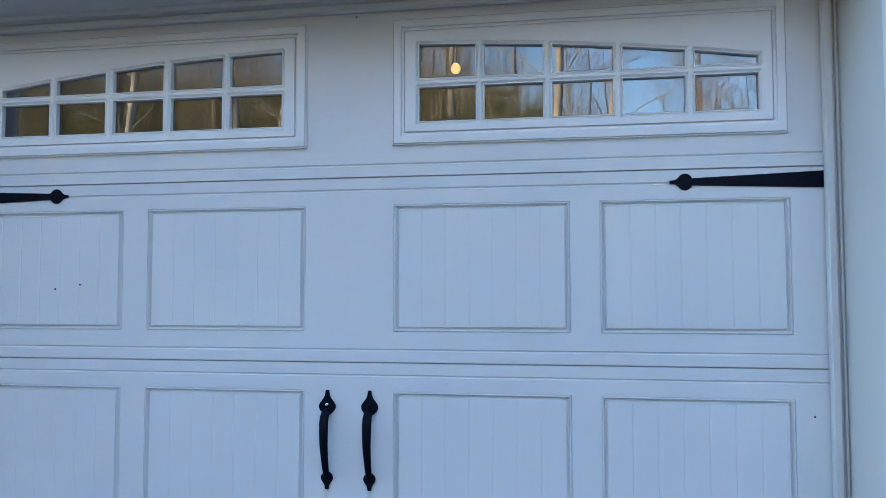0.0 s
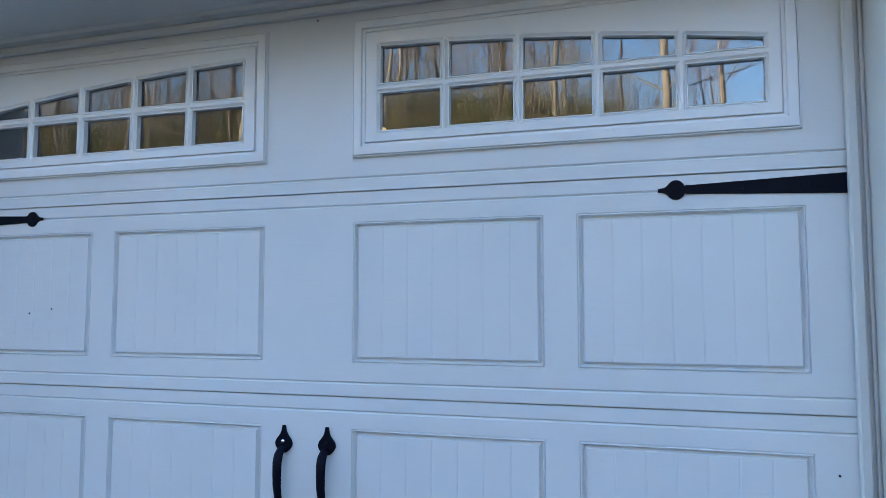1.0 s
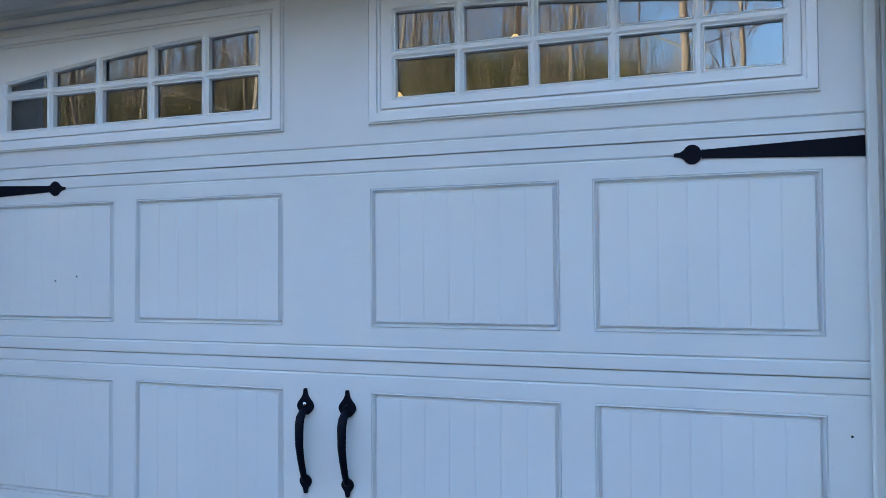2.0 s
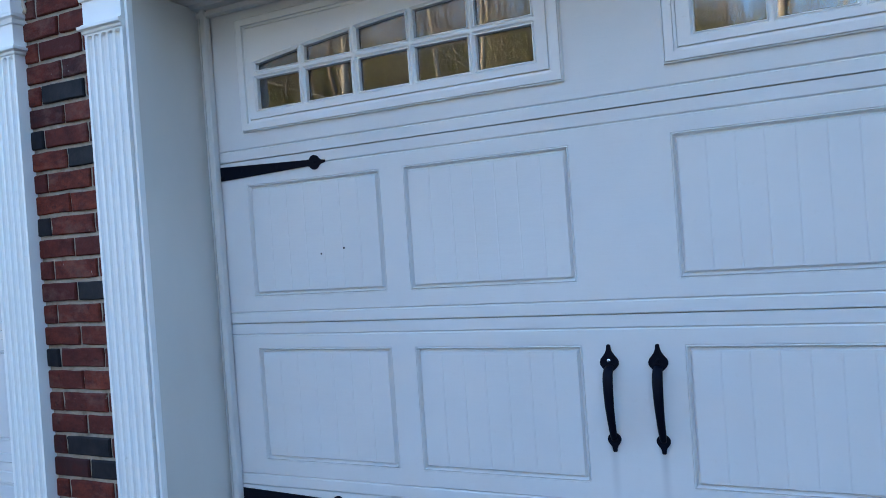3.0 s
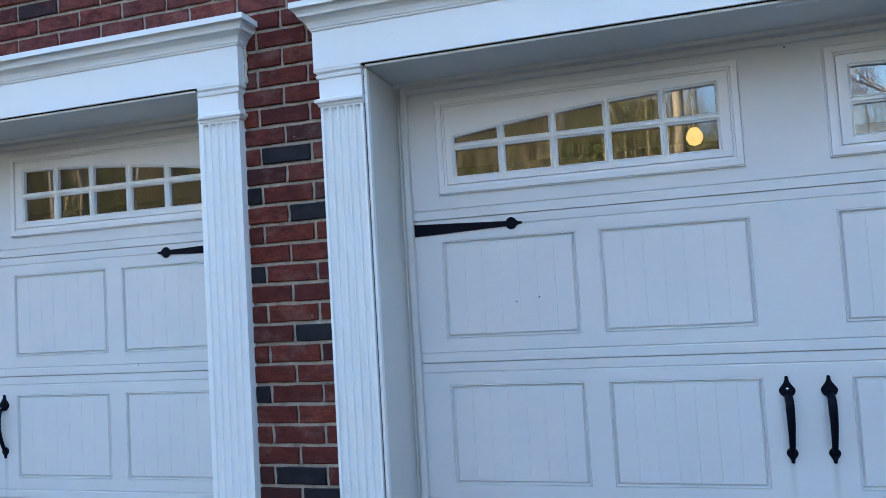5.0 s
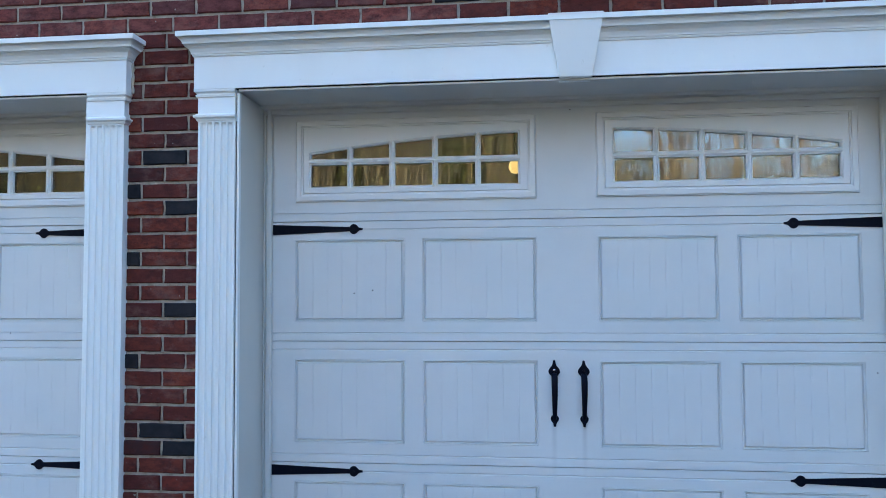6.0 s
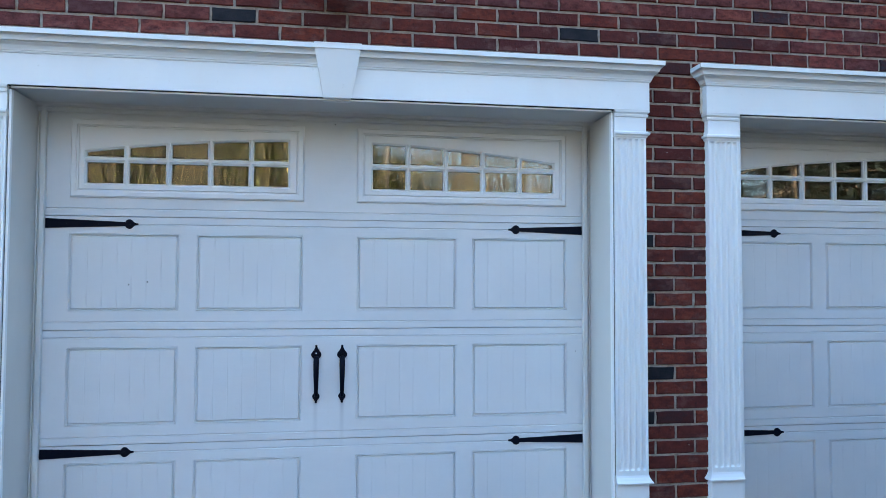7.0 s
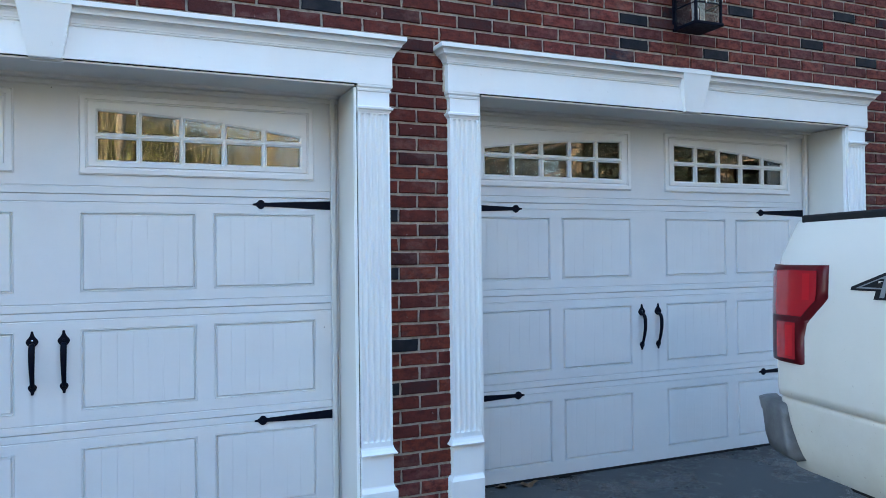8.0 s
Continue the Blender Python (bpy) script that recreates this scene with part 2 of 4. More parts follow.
def tube(bm, path, radii, sides=8, flat=1.0, cap=True):
    """A tube along path; flat squeezes it along its second axis."""
    rings, prev = [], Vector((0, 1, 0))
    for i, p in enumerate(path):
        d = (path[min(i + 1, len(path) - 1)] - path[max(i - 1, 0)]).normalized()
        a = d.cross(prev)
        a = a.normalized() if a.length > 1e-4 else d.orthogonal().normalized()
        b = a.cross(d).normalized()
        rings.append([bm.verts.new(p + radii[i] * (math.cos(2 * math.pi * k / sides) * a + flat * math.sin(2 * math.pi * k / sides) * b)) for k in range(sides)])
    for r0, r1 in zip(rings, rings[1:]):
        for k in range(sides):
            bm.faces.new((r0[k], r0[(k + 1) % sides], r1[(k + 1) % sides], r1[k]))
    if cap:
        bm.faces.new(rings[0])
        bm.faces.new(rings[-1])
    return bm


def prism(outline, y0, y1, bevel=0.0):
    """An outline in x, z, extruded from y0 (front) to y1."""
    bm = bmesh.new()
    front = bm.faces.new([bm.verts.new((x, y0, z)) for x, z in outline])
    ext = bmesh.ops.extrude_face_region(bm, geom=[front])
    bmesh.ops.translate(bm, verts=[g for g in ext["geom"] if isinstance(g, bmesh.types.BMVert)], vec=(0, y1 - y0, 0))
    if bevel:
        es = [e for e in bm.edges if all(abs(v.co.y - y0) < 1e-6 for v in e.verts)]
        bmesh.ops.bevel(bm, geom=es, offset=bevel, segments=2, affect="EDGES", profile=0.5)
    return bm


def lathe(profile, sides=16, squash=1.0):
    bm = bmesh.new()
    rings = [[bm.verts.new((r * math.cos(2 * math.pi * k / sides), squash * r * math.sin(2 * math.pi * k / sides), z)) for k in range(sides)] for r, z in profile]
    for a, b in zip(rings, rings[1:]):
        for k in range(sides):
            bm.faces.new((a[k], a[(k + 1) % sides], b[(k + 1) % sides], b[k]))
    bm.faces.new(rings[0])
    bm.faces.new(rings[-1])
    return bm


def thing(name, at, label, category, group="", kind=""):
    ob = new(name)
    ob.empty_display_size = 0.2
    ob.matrix_basis = at
    return tagged(ob, label, category, group, kind)


# ---- the place's measures: door leaf face y = 0, x = 0 at the middle door, ground z = 0 ----
BRICK_Y, PIL_Y, FRIEZE_Y = -0.285, -0.322, -0.335
LEAVES = (-3.36, -0.005, 3.312)
SURROUNDS = (-3.367, -0.015, 3.337)
LAMP_X, LAMP_Z = 3.336, 2.58
TRUCK_AT = (2.528, -1.667, 0, 0, 0, -101.4)
SECTION = 0.5334
DOOR_HALF = 1.372
OPEN_HALF, PIL_W, OPEN_TOP = 1.353, 0.163, 2.128
COLS = ((-1.208, -0.711), (-0.632, -0.131), (0.131, 0.632), (0.711, 1.208))


# ---- garage door ----
# stamped edge of a panel, from its outer line inwards: (in, deep): crease, flat bead, narrow groove
EDGE = ((0.0, 0.0), (0.0012, 0.0030), (0.0026, 0.0), (0.0046, -0.0010), (0.0096, 0.0108), (0.0112, 0.0108), (0.0165, 0.0002))
EDGE_W = 0.0165


def along(profile, d):
    """The second value of a profile at the distance d along it."""
    for (ka, ya), (kb, yb) in zip(profile, profile[1:]):
        if d <= kb:
            return ya + (yb - ya) * max(0.0, d - ka) / (kb - ka)
    return profile[-1][1]


def section_face(z0, panels, hole=None):
    """Stamped steel section: seams with grooves beside them, and V-grooves round the panels."""
    zs = {z0 + 0.0006, z0 + 0.0022, z0 + SECTION - 0.0022, z0 + SECTION - 0.0006}
    xs = {-DOOR_HALF, DOOR_HALF, -0.9, 0.9, 0.0}
    lines = [z for z in (z0 + 0.036, z0 + SECTION - 0.037) if 0.1 < z < 2.0]
    for z in lines:
        zs |= {z - 0.004, z, z + 0.004}
    for x0, x1, pz0, pz1 in panels:
        for k, _ in EDGE:
            xs |= {x0 + k, x1 - k}
            zs |= {pz0 + k, pz1 - k}
    if hole:
        for x0, x1 in hole[0]:
            xs |= {x0, x1}
        zs |= {hole[1], hole[2]}
    xs, zs = sorted(xs), sorted(zs)

    def place(x, z):
        y = 0.0
        if z < z0 + 0.001 or z > z0 + SECTION - 0.001:
            y = 0.010
        if any(abs(z - l) < 1e-6 for l in lines):
            y = max(y, 0.0045)
        for x0, x1, pz0, pz1 in panels:
            d = min(x - x0, x1 - x, z - pz0, pz1 - z)
            if 1e-5 < d < EDGE_W + 1e-5:
                y += along(EDGE, d)
        return (x, y, z)

    def keep(i, j):
        cx, cz = (xs[i] + xs[i + 1]) / 2, (zs[j] + zs[j + 1]) / 2
        for x0, x1, pz0, pz1 in panels:
            if min(cx - x0, x1 - cx, cz - pz0, pz1 - cz) > EDGE_W:
                return False
        if hole and hole[1] < cz < hole[2] and any(a < cx < b for a, b in hole[0]):
            return False
        return True
    bm = grid(xs, zs, place, keep)
    return bm


def panel_face(x0, x1, z0, z1):
    """The field of one panel, with six shallow bead grooves."""
    xs = {x0, x1}
    grooves = [x0 + (x1 - x0) * (k + 1) / 7.0 for k in range(6)]
    for g in grooves:
        xs |= {g - 0.003, g, g + 0.003}
    xs = sorted(xs)
    return grid(xs, [z0, z0 + 0.004, z1 - 0.004, z1],
                lambda x, z: (x, 0.0006 + (0.0009 if any(abs(x - g) < 1e-6 for g in grooves) and z0 + 0.002 < z < z1 - 0.002 else 0), z))


WIN = dict(x0=0.128, x1=1.207, z0=1.689, z1=2.060)
LITES = ((0.208, 0.370), (0.396, 0.560), (0.587, 0.752), (0.780, 0.944), (0.971, 1.134))


def arch(x):
    d = abs(x) - 0.2
    return 1.981 - 0.028 * d - 0.060 * d * d


def window_insert(side):
    """Moulded plastic window insert with a low arch over two rows of five lights."""
    x0, x1, z0, z1 = WIN["x0"], WIN["x1"], WIN["z0"], WIN["z1"]
    # outer moulding with two creases and a slit, then the flat field; lip: bevel, bright rim and rebate round each light
    rings = [(0.0, 0.0), (0.0018, -0.009), (0.0034, -0.009), (0.0048, -0.0045), (0.0064, -0.0115), (0.0270, -0.0125), (0.0285, -0.0050),
             (0.0352, -0.0040), (0.0364, 0.0010), (0.0384, 0.0010), (0.0394, -0.0085), (0.056, -0.0085)]
    lip = [(0.0, 0.0185), (0.0010, 0.0030), (0.0030, 0.0028), (0.0044, 0.0062), (0.0105, 0.0)]
    xs = {x0 + k for k, _ in rings} | {x1 - k for k, _ in rings} | {(a + b) / 2 for a, b in LITES}
    for k, _ in lip:
        xs |= {a - k for a, b in LITES} | {b + k for a, b in LITES}
    xs = sorted(xs)
    ks = [k for k, _ in lip]
    low = sorted(("c", z0 + k, None, 0.0) for k, _ in rings)
    high = sorted(("c", z1 - k, None, 0.0) for k, _ in rings)
    rows = ([("c", 1.758 - k, 0, k) for k in reversed(ks)] + [("c", 1.855 + k, 0, k) for k in ks] +
            [("c", 1.883 - k, 1, k) for k in reversed(ks)] + [("a", k, 1, k) for k in ks])
    zs = low + rows + high
    n0, nk = len(low), len(ks)
    holes_rows = ((n0 + nk - 1, n0 + nk), (n0 + 3 * nk - 1, n0 + 3 * nk))      # between these z-lines lie the lights

    def zval(j, x):
        return zs[j][1] if zs[j][0] == "c" else arch(x) + zs[j][1]

    def depth(i, j):
        x, z = xs[i], zval(j, xs[i])
        y = along(rings, min(x - x0, x1 - x, z - z0, z1 - z))
        if zs[j][2] is not None:
            e = max(zs[j][3], min(max(a - x, x - b, 0.0) for a, b in LITES))
            y += along(lip, e) if e < lip[-1][0] - 1e-7 else 0.0
        return y

    bm = bmesh.new()
    pts = [[bm.verts.new((side * xs[i], depth(i, j), zval(j, xs[i]))) for j in range(len(zs))] for i in range(len(xs))]
    for i in range(len(xs) - 1):
        cx = (xs[i] + xs[i + 1]) / 2
        inside = any(a < cx < b for a, b in LITES)
        for j in range(len(zs) - 1):
            if inside and any(j0 <= j < j1 for j0, j1 in holes_rows):
                continue
            bm.faces.new((pts[i][j], pts[i + 1][j], pts[i + 1][j + 1], pts[i][j + 1]))
    bmesh.ops.delete(bm, geom=[v for v in bm.verts if not v.link_faces], context="VERTS")
    return bm


def pane(side, a, b, upper):
    a, b = a - 0.004, b + 0.004
    lo = (1.879, 1.879) if upper else (1.754, 1.754)
    hi = (arch(a) + 0.004, arch(b) + 0.004) if upper else (1.859, 1.859)
    bm = bmesh.new()
    for y in (0.0085,):
        vs = [bm.verts.new((side * x, y, z)) for x, z in ((a, lo[0]), (b, lo[1]), (b, hi[1]), (a, hi[0]))]
        f = bm.faces.new(vs)
        f.normal_update()
        if f.normal.y > 0:
            f.normal_flip()
    return bm


def strap_outline():
    """Strap hinge, tip towards -x: a tapered strap with a round spade and a small point."""
    pts = [(0.000, 0.004), (0.014, 0.006)]
    for k in range(9):
        a = radians(150 - 150 * k / 8)
        pts.append((0.040 + 0.021 * math.cos(a), 0.023 * math.sin(a) if k < 8 else 0.011))
    pts += [(0.066, 0.010), (0.52, 0.024)]
    return [(x, z) for x, z in pts] + [(x, -z) for x, z in reversed(pts)]


def handle_meshes():
    """Spade plates above and below, and a bowed grip between them."""
    up = [(0.0022, 0.988), (0.0050, 0.9862), (0.0056, 0.980), (0.0068, 0.973), (0.0105, 0.965), (0.0165, 0.957), (0.0222, 0.950),
          (0.0248, 0.943), (0.0244, 0.936), (0.0205, 0.929), (0.0140, 0.922), (0.0070, 0.917)]
    low = [(0.0030, 0.706), (0.0054, 0.708), (0.0060, 0.715), (0.0082, 0.721), (0.0128, 0.727), (0.0170, 0.734), (0.0178, 0.741),
           (0.0152, 0.748), (0.0100, 0.753), (0.0050, 0.756)]
    plates = []
    for half in (up, low):
        outline = half + [(-w, z) for w, z in reversed(half)]
        plates.append(prism(outline, -0.006, -0.0002, 0.0015))
    path, rad = [], []
    knots = [(-0.004, 0.930, 0.0115), (-0.018, 0.926, 0.0125), (-0.030, 0.915, 0.0132), (-0.036, 0.897, 0.0134), (-0.037, 0.870, 0.0130),
             (-0.036, 0.838, 0.0122), (-0.029, 0.805, 0.011), (-0.019, 0.772, 0.010), (-0.009, 0.745, 0.009), (-0.004, 0.738, 0.008)]
    for y, z, r in knots:
        path.append(Vector((0, y, z)))
        rad.append(r)
    bm = bmesh.new()
    rings = []
    for i, p in enumerate(path):
        d = (path[min(i + 1, len(path) - 1)] - path[max(i - 1, 0)]).normalized()
        a, b = Vector((1, 0, 0)), d.cross(Vector((1, 0, 0))).normalized()
        rings.append([bm.verts.new(p + rad[i] * math.cos(2 * math.pi * k / 10) * a + 0.0065 * math.sin(2 * math.pi * k / 10) * b) for k in range(10)])
    for r0, r1 in zip(rings, rings[1:]):
        for k in range(10):
            bm.faces.new((r0[k], r0[(k + 1) % 10], r1[(k + 1) % 10], r1[k]))
    bm.faces.new(rings[0])
    bm.faces.new(rings[-1])
    return plates, bm


def garage_door(at, name):
    d = thing(name, at, "closed white panelled steel garage door with arched windows and black straps", "garage door", "garage doors", "structure")
    for s in range(4):
        if s < 3:
            pans = [(a, b, s * SECTION + 0.087, s * SECTION + 0.453) for a, b in COLS]
            sec = part("section", section_face(s * SECTION, pans), M_DOOR_H, d)
            for a, b, c, e in pans:
                part("panel", panel_face(a + EDGE_W, b - EDGE_W, c + EDGE_W, e - EDGE_W), M_DOOR_V, sec)
        else:
            ins = 0.03
            hole = [(-WIN["x1"] + ins, -WIN["x0"] - ins), (WIN["x0"] + ins, WIN["x1"] - ins)]
            part("section", section_face(s * SECTION, [], (hole, WIN["z0"] + ins, WIN["z1"] - ins)), M_DOOR_H, d)
    part("backing", box(-DOOR_HALF, DOOR_HALF, 0.012, 0.04, 0.01, 3 * SECTION + 0.06), M_STOP, d)
    for side in (-1, 1):
        win = part("window_frame", window_insert(side), M_FRAME, d, "white moulded plastic window frame with ten lights")
        for a, b in LITES:
            for upper in (False, True):
                g = part("pane", pane(side, a, b, upper), M_GLASS, win)
                g.visible_shadow = False
    outline = strap_outline()
    for side in (-1, 1):
        for z in (1.565, 0.4985):
            pts = [(side * (0.899 + x), z + h) for x, h in outline]
            # the strap runs in under the stop
            pts = [(side * min(abs(x), 1.335), zz) for x, zz in pts]
            st = part("strap_hinge", prism(pts, -0.0045, -0.0002, 0.001), M_BLACK, d, "black iron strap hinge with a spade tip")
            for sx in (0.938, 1.08, 1.22):
                bm = lathe([(0.004, 0), (0.004, 0.0015), (0.002, 0.0025)], 10)
                bmesh.ops.rotate(bm, verts=bm.verts, matrix=Matrix.Rotation(radians(90), 3, "X"))
                bmesh.ops.translate(bm, verts=bm.verts, vec=(side * sx, -0.0045, z))
                part("screw", bm, M_BLACK, st)
    for hx in (-0.0615, 0.0635):
        plates, grip = handle_meshes()
        for bm in plates + [grip]:
            bmesh.ops.translate(bm, verts=bm.verts, vec=(hx, 0, 0))
        h = part("handle", grip, M_BLACK, d, "black wrought-iron pull handle with spade ends", True)
        for bm in plates:
            part("plate", bm, M_BLACK, h)
        bm = lathe([(0.0055, 0), (0.005, 0.002), (0.002, 0.0035)], 12)
        bmesh.ops.rotate(bm, verts=bm.verts, matrix=Matrix.Rotation(radians(90), 3, "X"))
        bmesh.ops.translate(bm, verts=bm.verts, vec=(hx, -0.006, 0.946))
        part("screw", bm, M_SCREW if hx < 0 else M_BLACK, h)
    part("bottom_seal", box(-DOOR_HALF, DOOR_HALF, -0.004, 0.03, -0.004, 0.014, 0.003), M_RUBBER, d)
    return d


doors = [garage_door(pose(x, 0, 0), "door_%d" % (n + 1)) for n, x in enumerate(LEAVES)]
for n, sx, sz in ((1, -0.854, 1.292), (1, -0.938, 1.279), (1, 1.254, 0.943), (0, 0.78, 1.10), (1, 0.02, 2.075)):
    bm = lathe([(0.0032, 0), (0.0022, 0.0012)], 8)
    bmesh.ops.rotate(bm, verts=bm.verts, matrix=Matrix.Rotation(radians(90), 3, "X"))
    bmesh.ops.translate(bm, verts=bm.verts, vec=(sx, 0.0005, sz))
    part("dirt_speck", bm, M_RUBBER, doors[n])


# ---- door surround ----
def ring_profile(x0, x1, y_face, y_back, profile, left=1, right=1):
    """A moulding that runs round the front and the ends of a block; profile: (out, z); left, right: 0 cuts that end flush."""
    bm = bmesh.new()
    rows = []
    for out, z in profile:
        rows.append([bm.verts.new(p) for p in ((x0 - left * out, y_back, z), (x0 - left * out, y_face - out, z), (x1 + right * out, y_face - out, z), (x1 + right * out, y_back, z))])
    for a, b in zip(rows, rows[1:]):
        for k in range(3):
            bm.faces.new((a[k], a[k + 1], b[k + 1], b[k]))
    bm.faces.new(rows[0])
    bm.faces.new(rows[-1])
    return bm


def fluted_shaft(x0, x1, z0, z1):
    """A flat board with five round-ended flutes."""
    w = x1 - x0
    pitch = (w - 0.012) / 5
    flute = 0.0115
    xs, zs = {x0, x1}, {z0, z1}
    centres = [x0 + 0.006 + pitch * (k + 0.5) for k in range(5)]
    for c in centres:
        for s in (-1, -0.8, -0.4, 0, 0.4, 0.8, 1):
            xs.add(c + s * flute)
    a, b = z0 + 0.035, z1 - 0.018
    for e, sgn in ((a, 1), (b, -1)):
        for s in (0, 0.2, 0.6, 1.0, 1.4):
            zs.add(e + sgn * s * flute)
    xs, zs = sorted(xs), sorted(zs)

    def place(x, z):
        y = PIL_Y
        for c in centres:
            dx = (x - c) / flute
            dz = 0.0 if a + flute <= z <= b - flute else ((a + flute - z) if z < a + flute else (z - b + flute)) / flute
            r = math.hypot(dx, dz)
            if r < 0.999:
                y += 0.0125 * math.sqrt(1 - r * r)
        return (x, y, z)
    bm = grid(xs, zs, place)
    front = [e for e in bm.edges if e.is_boundary]
    ext = bmesh.ops.extrude_edge_only(bm, edges=front)
    for v in [g for g in ext["geom"] if isinstance(g, bmesh.types.BMVert)]:
        v.co.y = BRICK_Y + 0.01
    return bm


def surround(at, name):
    s = thing(name, at, "white moulded door surround with fluted pilasters, cornice and keystone", "door trim", "door surrounds", "structure")
    ox = OPEN_HALF + PIL_W
    for sd in (-1, 1):
        x0, x1 = sorted((sd * OPEN_HALF, sd * ox))
        ends = (1, 0.06) if sd < 0 else (0.06, 1)      # flush towards the opening
        p = part("pilaster", fluted_shaft(x0 + 0.002, x1 - 0.002, 0.372, 2.010), M_TRIM, s, "white fluted pilaster")
        part("neck", box(x0 + 0.001, x1 - 0.001, PIL_Y - 0.001, BRICK_Y + 0.01, 2.012, 2.128, 0.001), M_TRIM, p)
        part("capital_bead", ring_profile(x0, x1, PIL_Y, BRICK_Y + 0.02, [(0.0, 1.996), (0.004, 1.999), (0.006, 2.006), (0.014, 2.011), (0.015, 2.020), (0.008, 2.022), (0.006, 2.026), (0.0, 2.028)], *ends), M_TRIM, p)
        part("capital", ring_profile(x0, x1, PIL_Y, BRICK_Y + 0.02, [(0.0, 2.094), (0.006, 2.097), (0.008, 2.106), (0.003, 2.108), (0.004, 2.112), (0.012, 2.118), (0.013, 2.1275), (0.0, 2.1278)], *ends), M_TRIM, p)
        part("base_cap", ring_profile(x0, x1, PIL_Y, BRICK_Y + 0.02, [(0.001, 0.345), (0.017, 0.346), (0.018, 0.352), (0.010, 0.362), (0.003, 0.375), (0.0, 0.385)], *ends), M_TRIM, p)
        part("base_board", box(x0, x1, PIL_Y - 0.002, BRICK_Y + 0.01, 0.15, 0.346, 0.001), M_TRIM, p)
        part("plinth", ring_profile(x0, x1, PIL_Y, BRICK_Y + 0.02, [(0.017, -0.03), (0.017, 0.170), (0.013, 0.176), (0.004, 0.190), (0.001, 0.200)], *ends), M_TRIM, p)
        # jamb board with a bead at its front edge, and the vinyl stop on the leaf
        xi, xo = sd * (OPEN_HALF - 0.013), sd * (OPEN_HALF + 0.03)
        a, b = sorted((xi, xo))
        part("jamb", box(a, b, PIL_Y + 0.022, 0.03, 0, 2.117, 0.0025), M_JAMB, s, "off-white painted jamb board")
        a, b = sorted((sd * (OPEN_HALF - 0.014), sd * (OPEN_HALF - 0.003)))
        part("jamb_edge", box(a, b, PIL_Y + 0.008, PIL_Y + 0.030, 0, 2.114, 0.002), M_TRIM, s)
        # solid dark strip in place of the shaded gap beside the pilaster
        a, b = sorted((sd * (OPEN_HALF - 0.003), sd * (OPEN_HALF + 0.006)))
        part("joint_shade_strip", box(a, b, PIL_Y + 0.014, PIL_Y + 0.0215, 0, 2.12), M_JOINT_SHADE, s, "dark strip for the shade in the open joint")
        stop = [(0.0, -0.006), (0.0, -0.027), (0.003, -0.031), (0.018, -0.031), (0.021, -0.028), (0.0225, -0.013), (0.0300, -0.012), (0.0312, -0.022), (0.0352, -0.022), (0.0360, -0.015), (0.0405, -0.015), (0.0405, -0.006)]
        bm = bmesh.new()
        r0 = [bm.verts.new((sd * (OPEN_HALF - 0.053 + x), y, 0.0)) for x, y in stop]
        r1 = [bm.verts.new((sd * (OPEN_HALF - 0.053 + x), y, 2.092 - 0.6 * x + 0.03)) for x, y in stop]
        for k in range(len(stop)):
            bm.faces.new((r0[k], r0[(k + 1) % len(stop)], r1[(k + 1) % len(stop)], r1[k]))
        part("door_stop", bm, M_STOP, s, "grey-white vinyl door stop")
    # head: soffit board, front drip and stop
    part("soffit", box(-OPEN_HALF - 0.02, OPEN_HALF + 0.02, FRIEZE_Y + 0.022, 0.03, OPEN_TOP - 0.004, OPEN_TOP + 0.02), M_STOP, s, "grey-white soffit board, shade put into its tone")
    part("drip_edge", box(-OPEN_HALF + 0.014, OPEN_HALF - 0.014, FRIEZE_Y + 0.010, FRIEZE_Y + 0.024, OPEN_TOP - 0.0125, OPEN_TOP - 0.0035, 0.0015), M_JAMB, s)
    # solid dark strip in place of the shaded gap under the frieze
    part("joint_shade_strip", box(-OPEN_HALF + 0.002, OPEN_HALF - 0.002, FRIEZE_Y + 0.007, FRIEZE_Y + 0.024, OPEN_TOP - 0.0035, OPEN_TOP + 0.004), M_RUBBER, s, "dark strip for the shade in the open joint")
    bm = bmesh.new()
    head = [(-0.006, 2.084), (-0.020, 2.084), (-0.026, 2.088), (-0.027, 2.100), (-0.018, 2.104), (-0.018, 2.108), (-0.050, 2.110), (-0.052, 2.1235), (-0.006, 2.1235)]
    r0 = [bm.verts.new((-OPEN_HALF + 0.01, y, z)) for y, z in head]
    r1 = [bm.verts.new((OPEN_HALF - 0.01, y, z)) for y, z in head]
    for k in range(len(head)):
        bm.faces.new((r0[k], r0[(k + 1) % len(head)], r1[(k + 1) % len(head)], r1[k]))
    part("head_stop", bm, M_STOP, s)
    # frieze, cornice and keystone
    part("frieze", box(-ox - 0.012, ox + 0.012, FRIEZE_Y, BRICK_Y + 0.02, OPEN_TOP, 2.300, 0.001), M_TRIM, s)
    prof = [(0.0005, 2.263), (0.004, 2.264), (0.006, 2.269), (0.005, 2.272), (0.009, 2.273), (0.011, 2.281), (0.017, 2.293), (0.026, 2.301), (0.033, 2.304),
            (0.021, 2.3055), (0.021, 2.3092), (0.036, 2.3098), (0.038, 2.318), (0.044, 2.327), (0.051, 2.3305),
            (0.038, 2.332), (0.038, 2.3357), (0.057, 2.3364), (0.057, 2.357), (0.0, 2.3595)]
    part("cornice", ring_profile(-ox - 0.012, ox + 0.012, FRIEZE_Y, BRICK_Y + 0.02, prof), M_TRIM, s, "white stepped crown moulding")
    # rough caulk where the frieze ends meet the brick
    rc = random.Random(17)
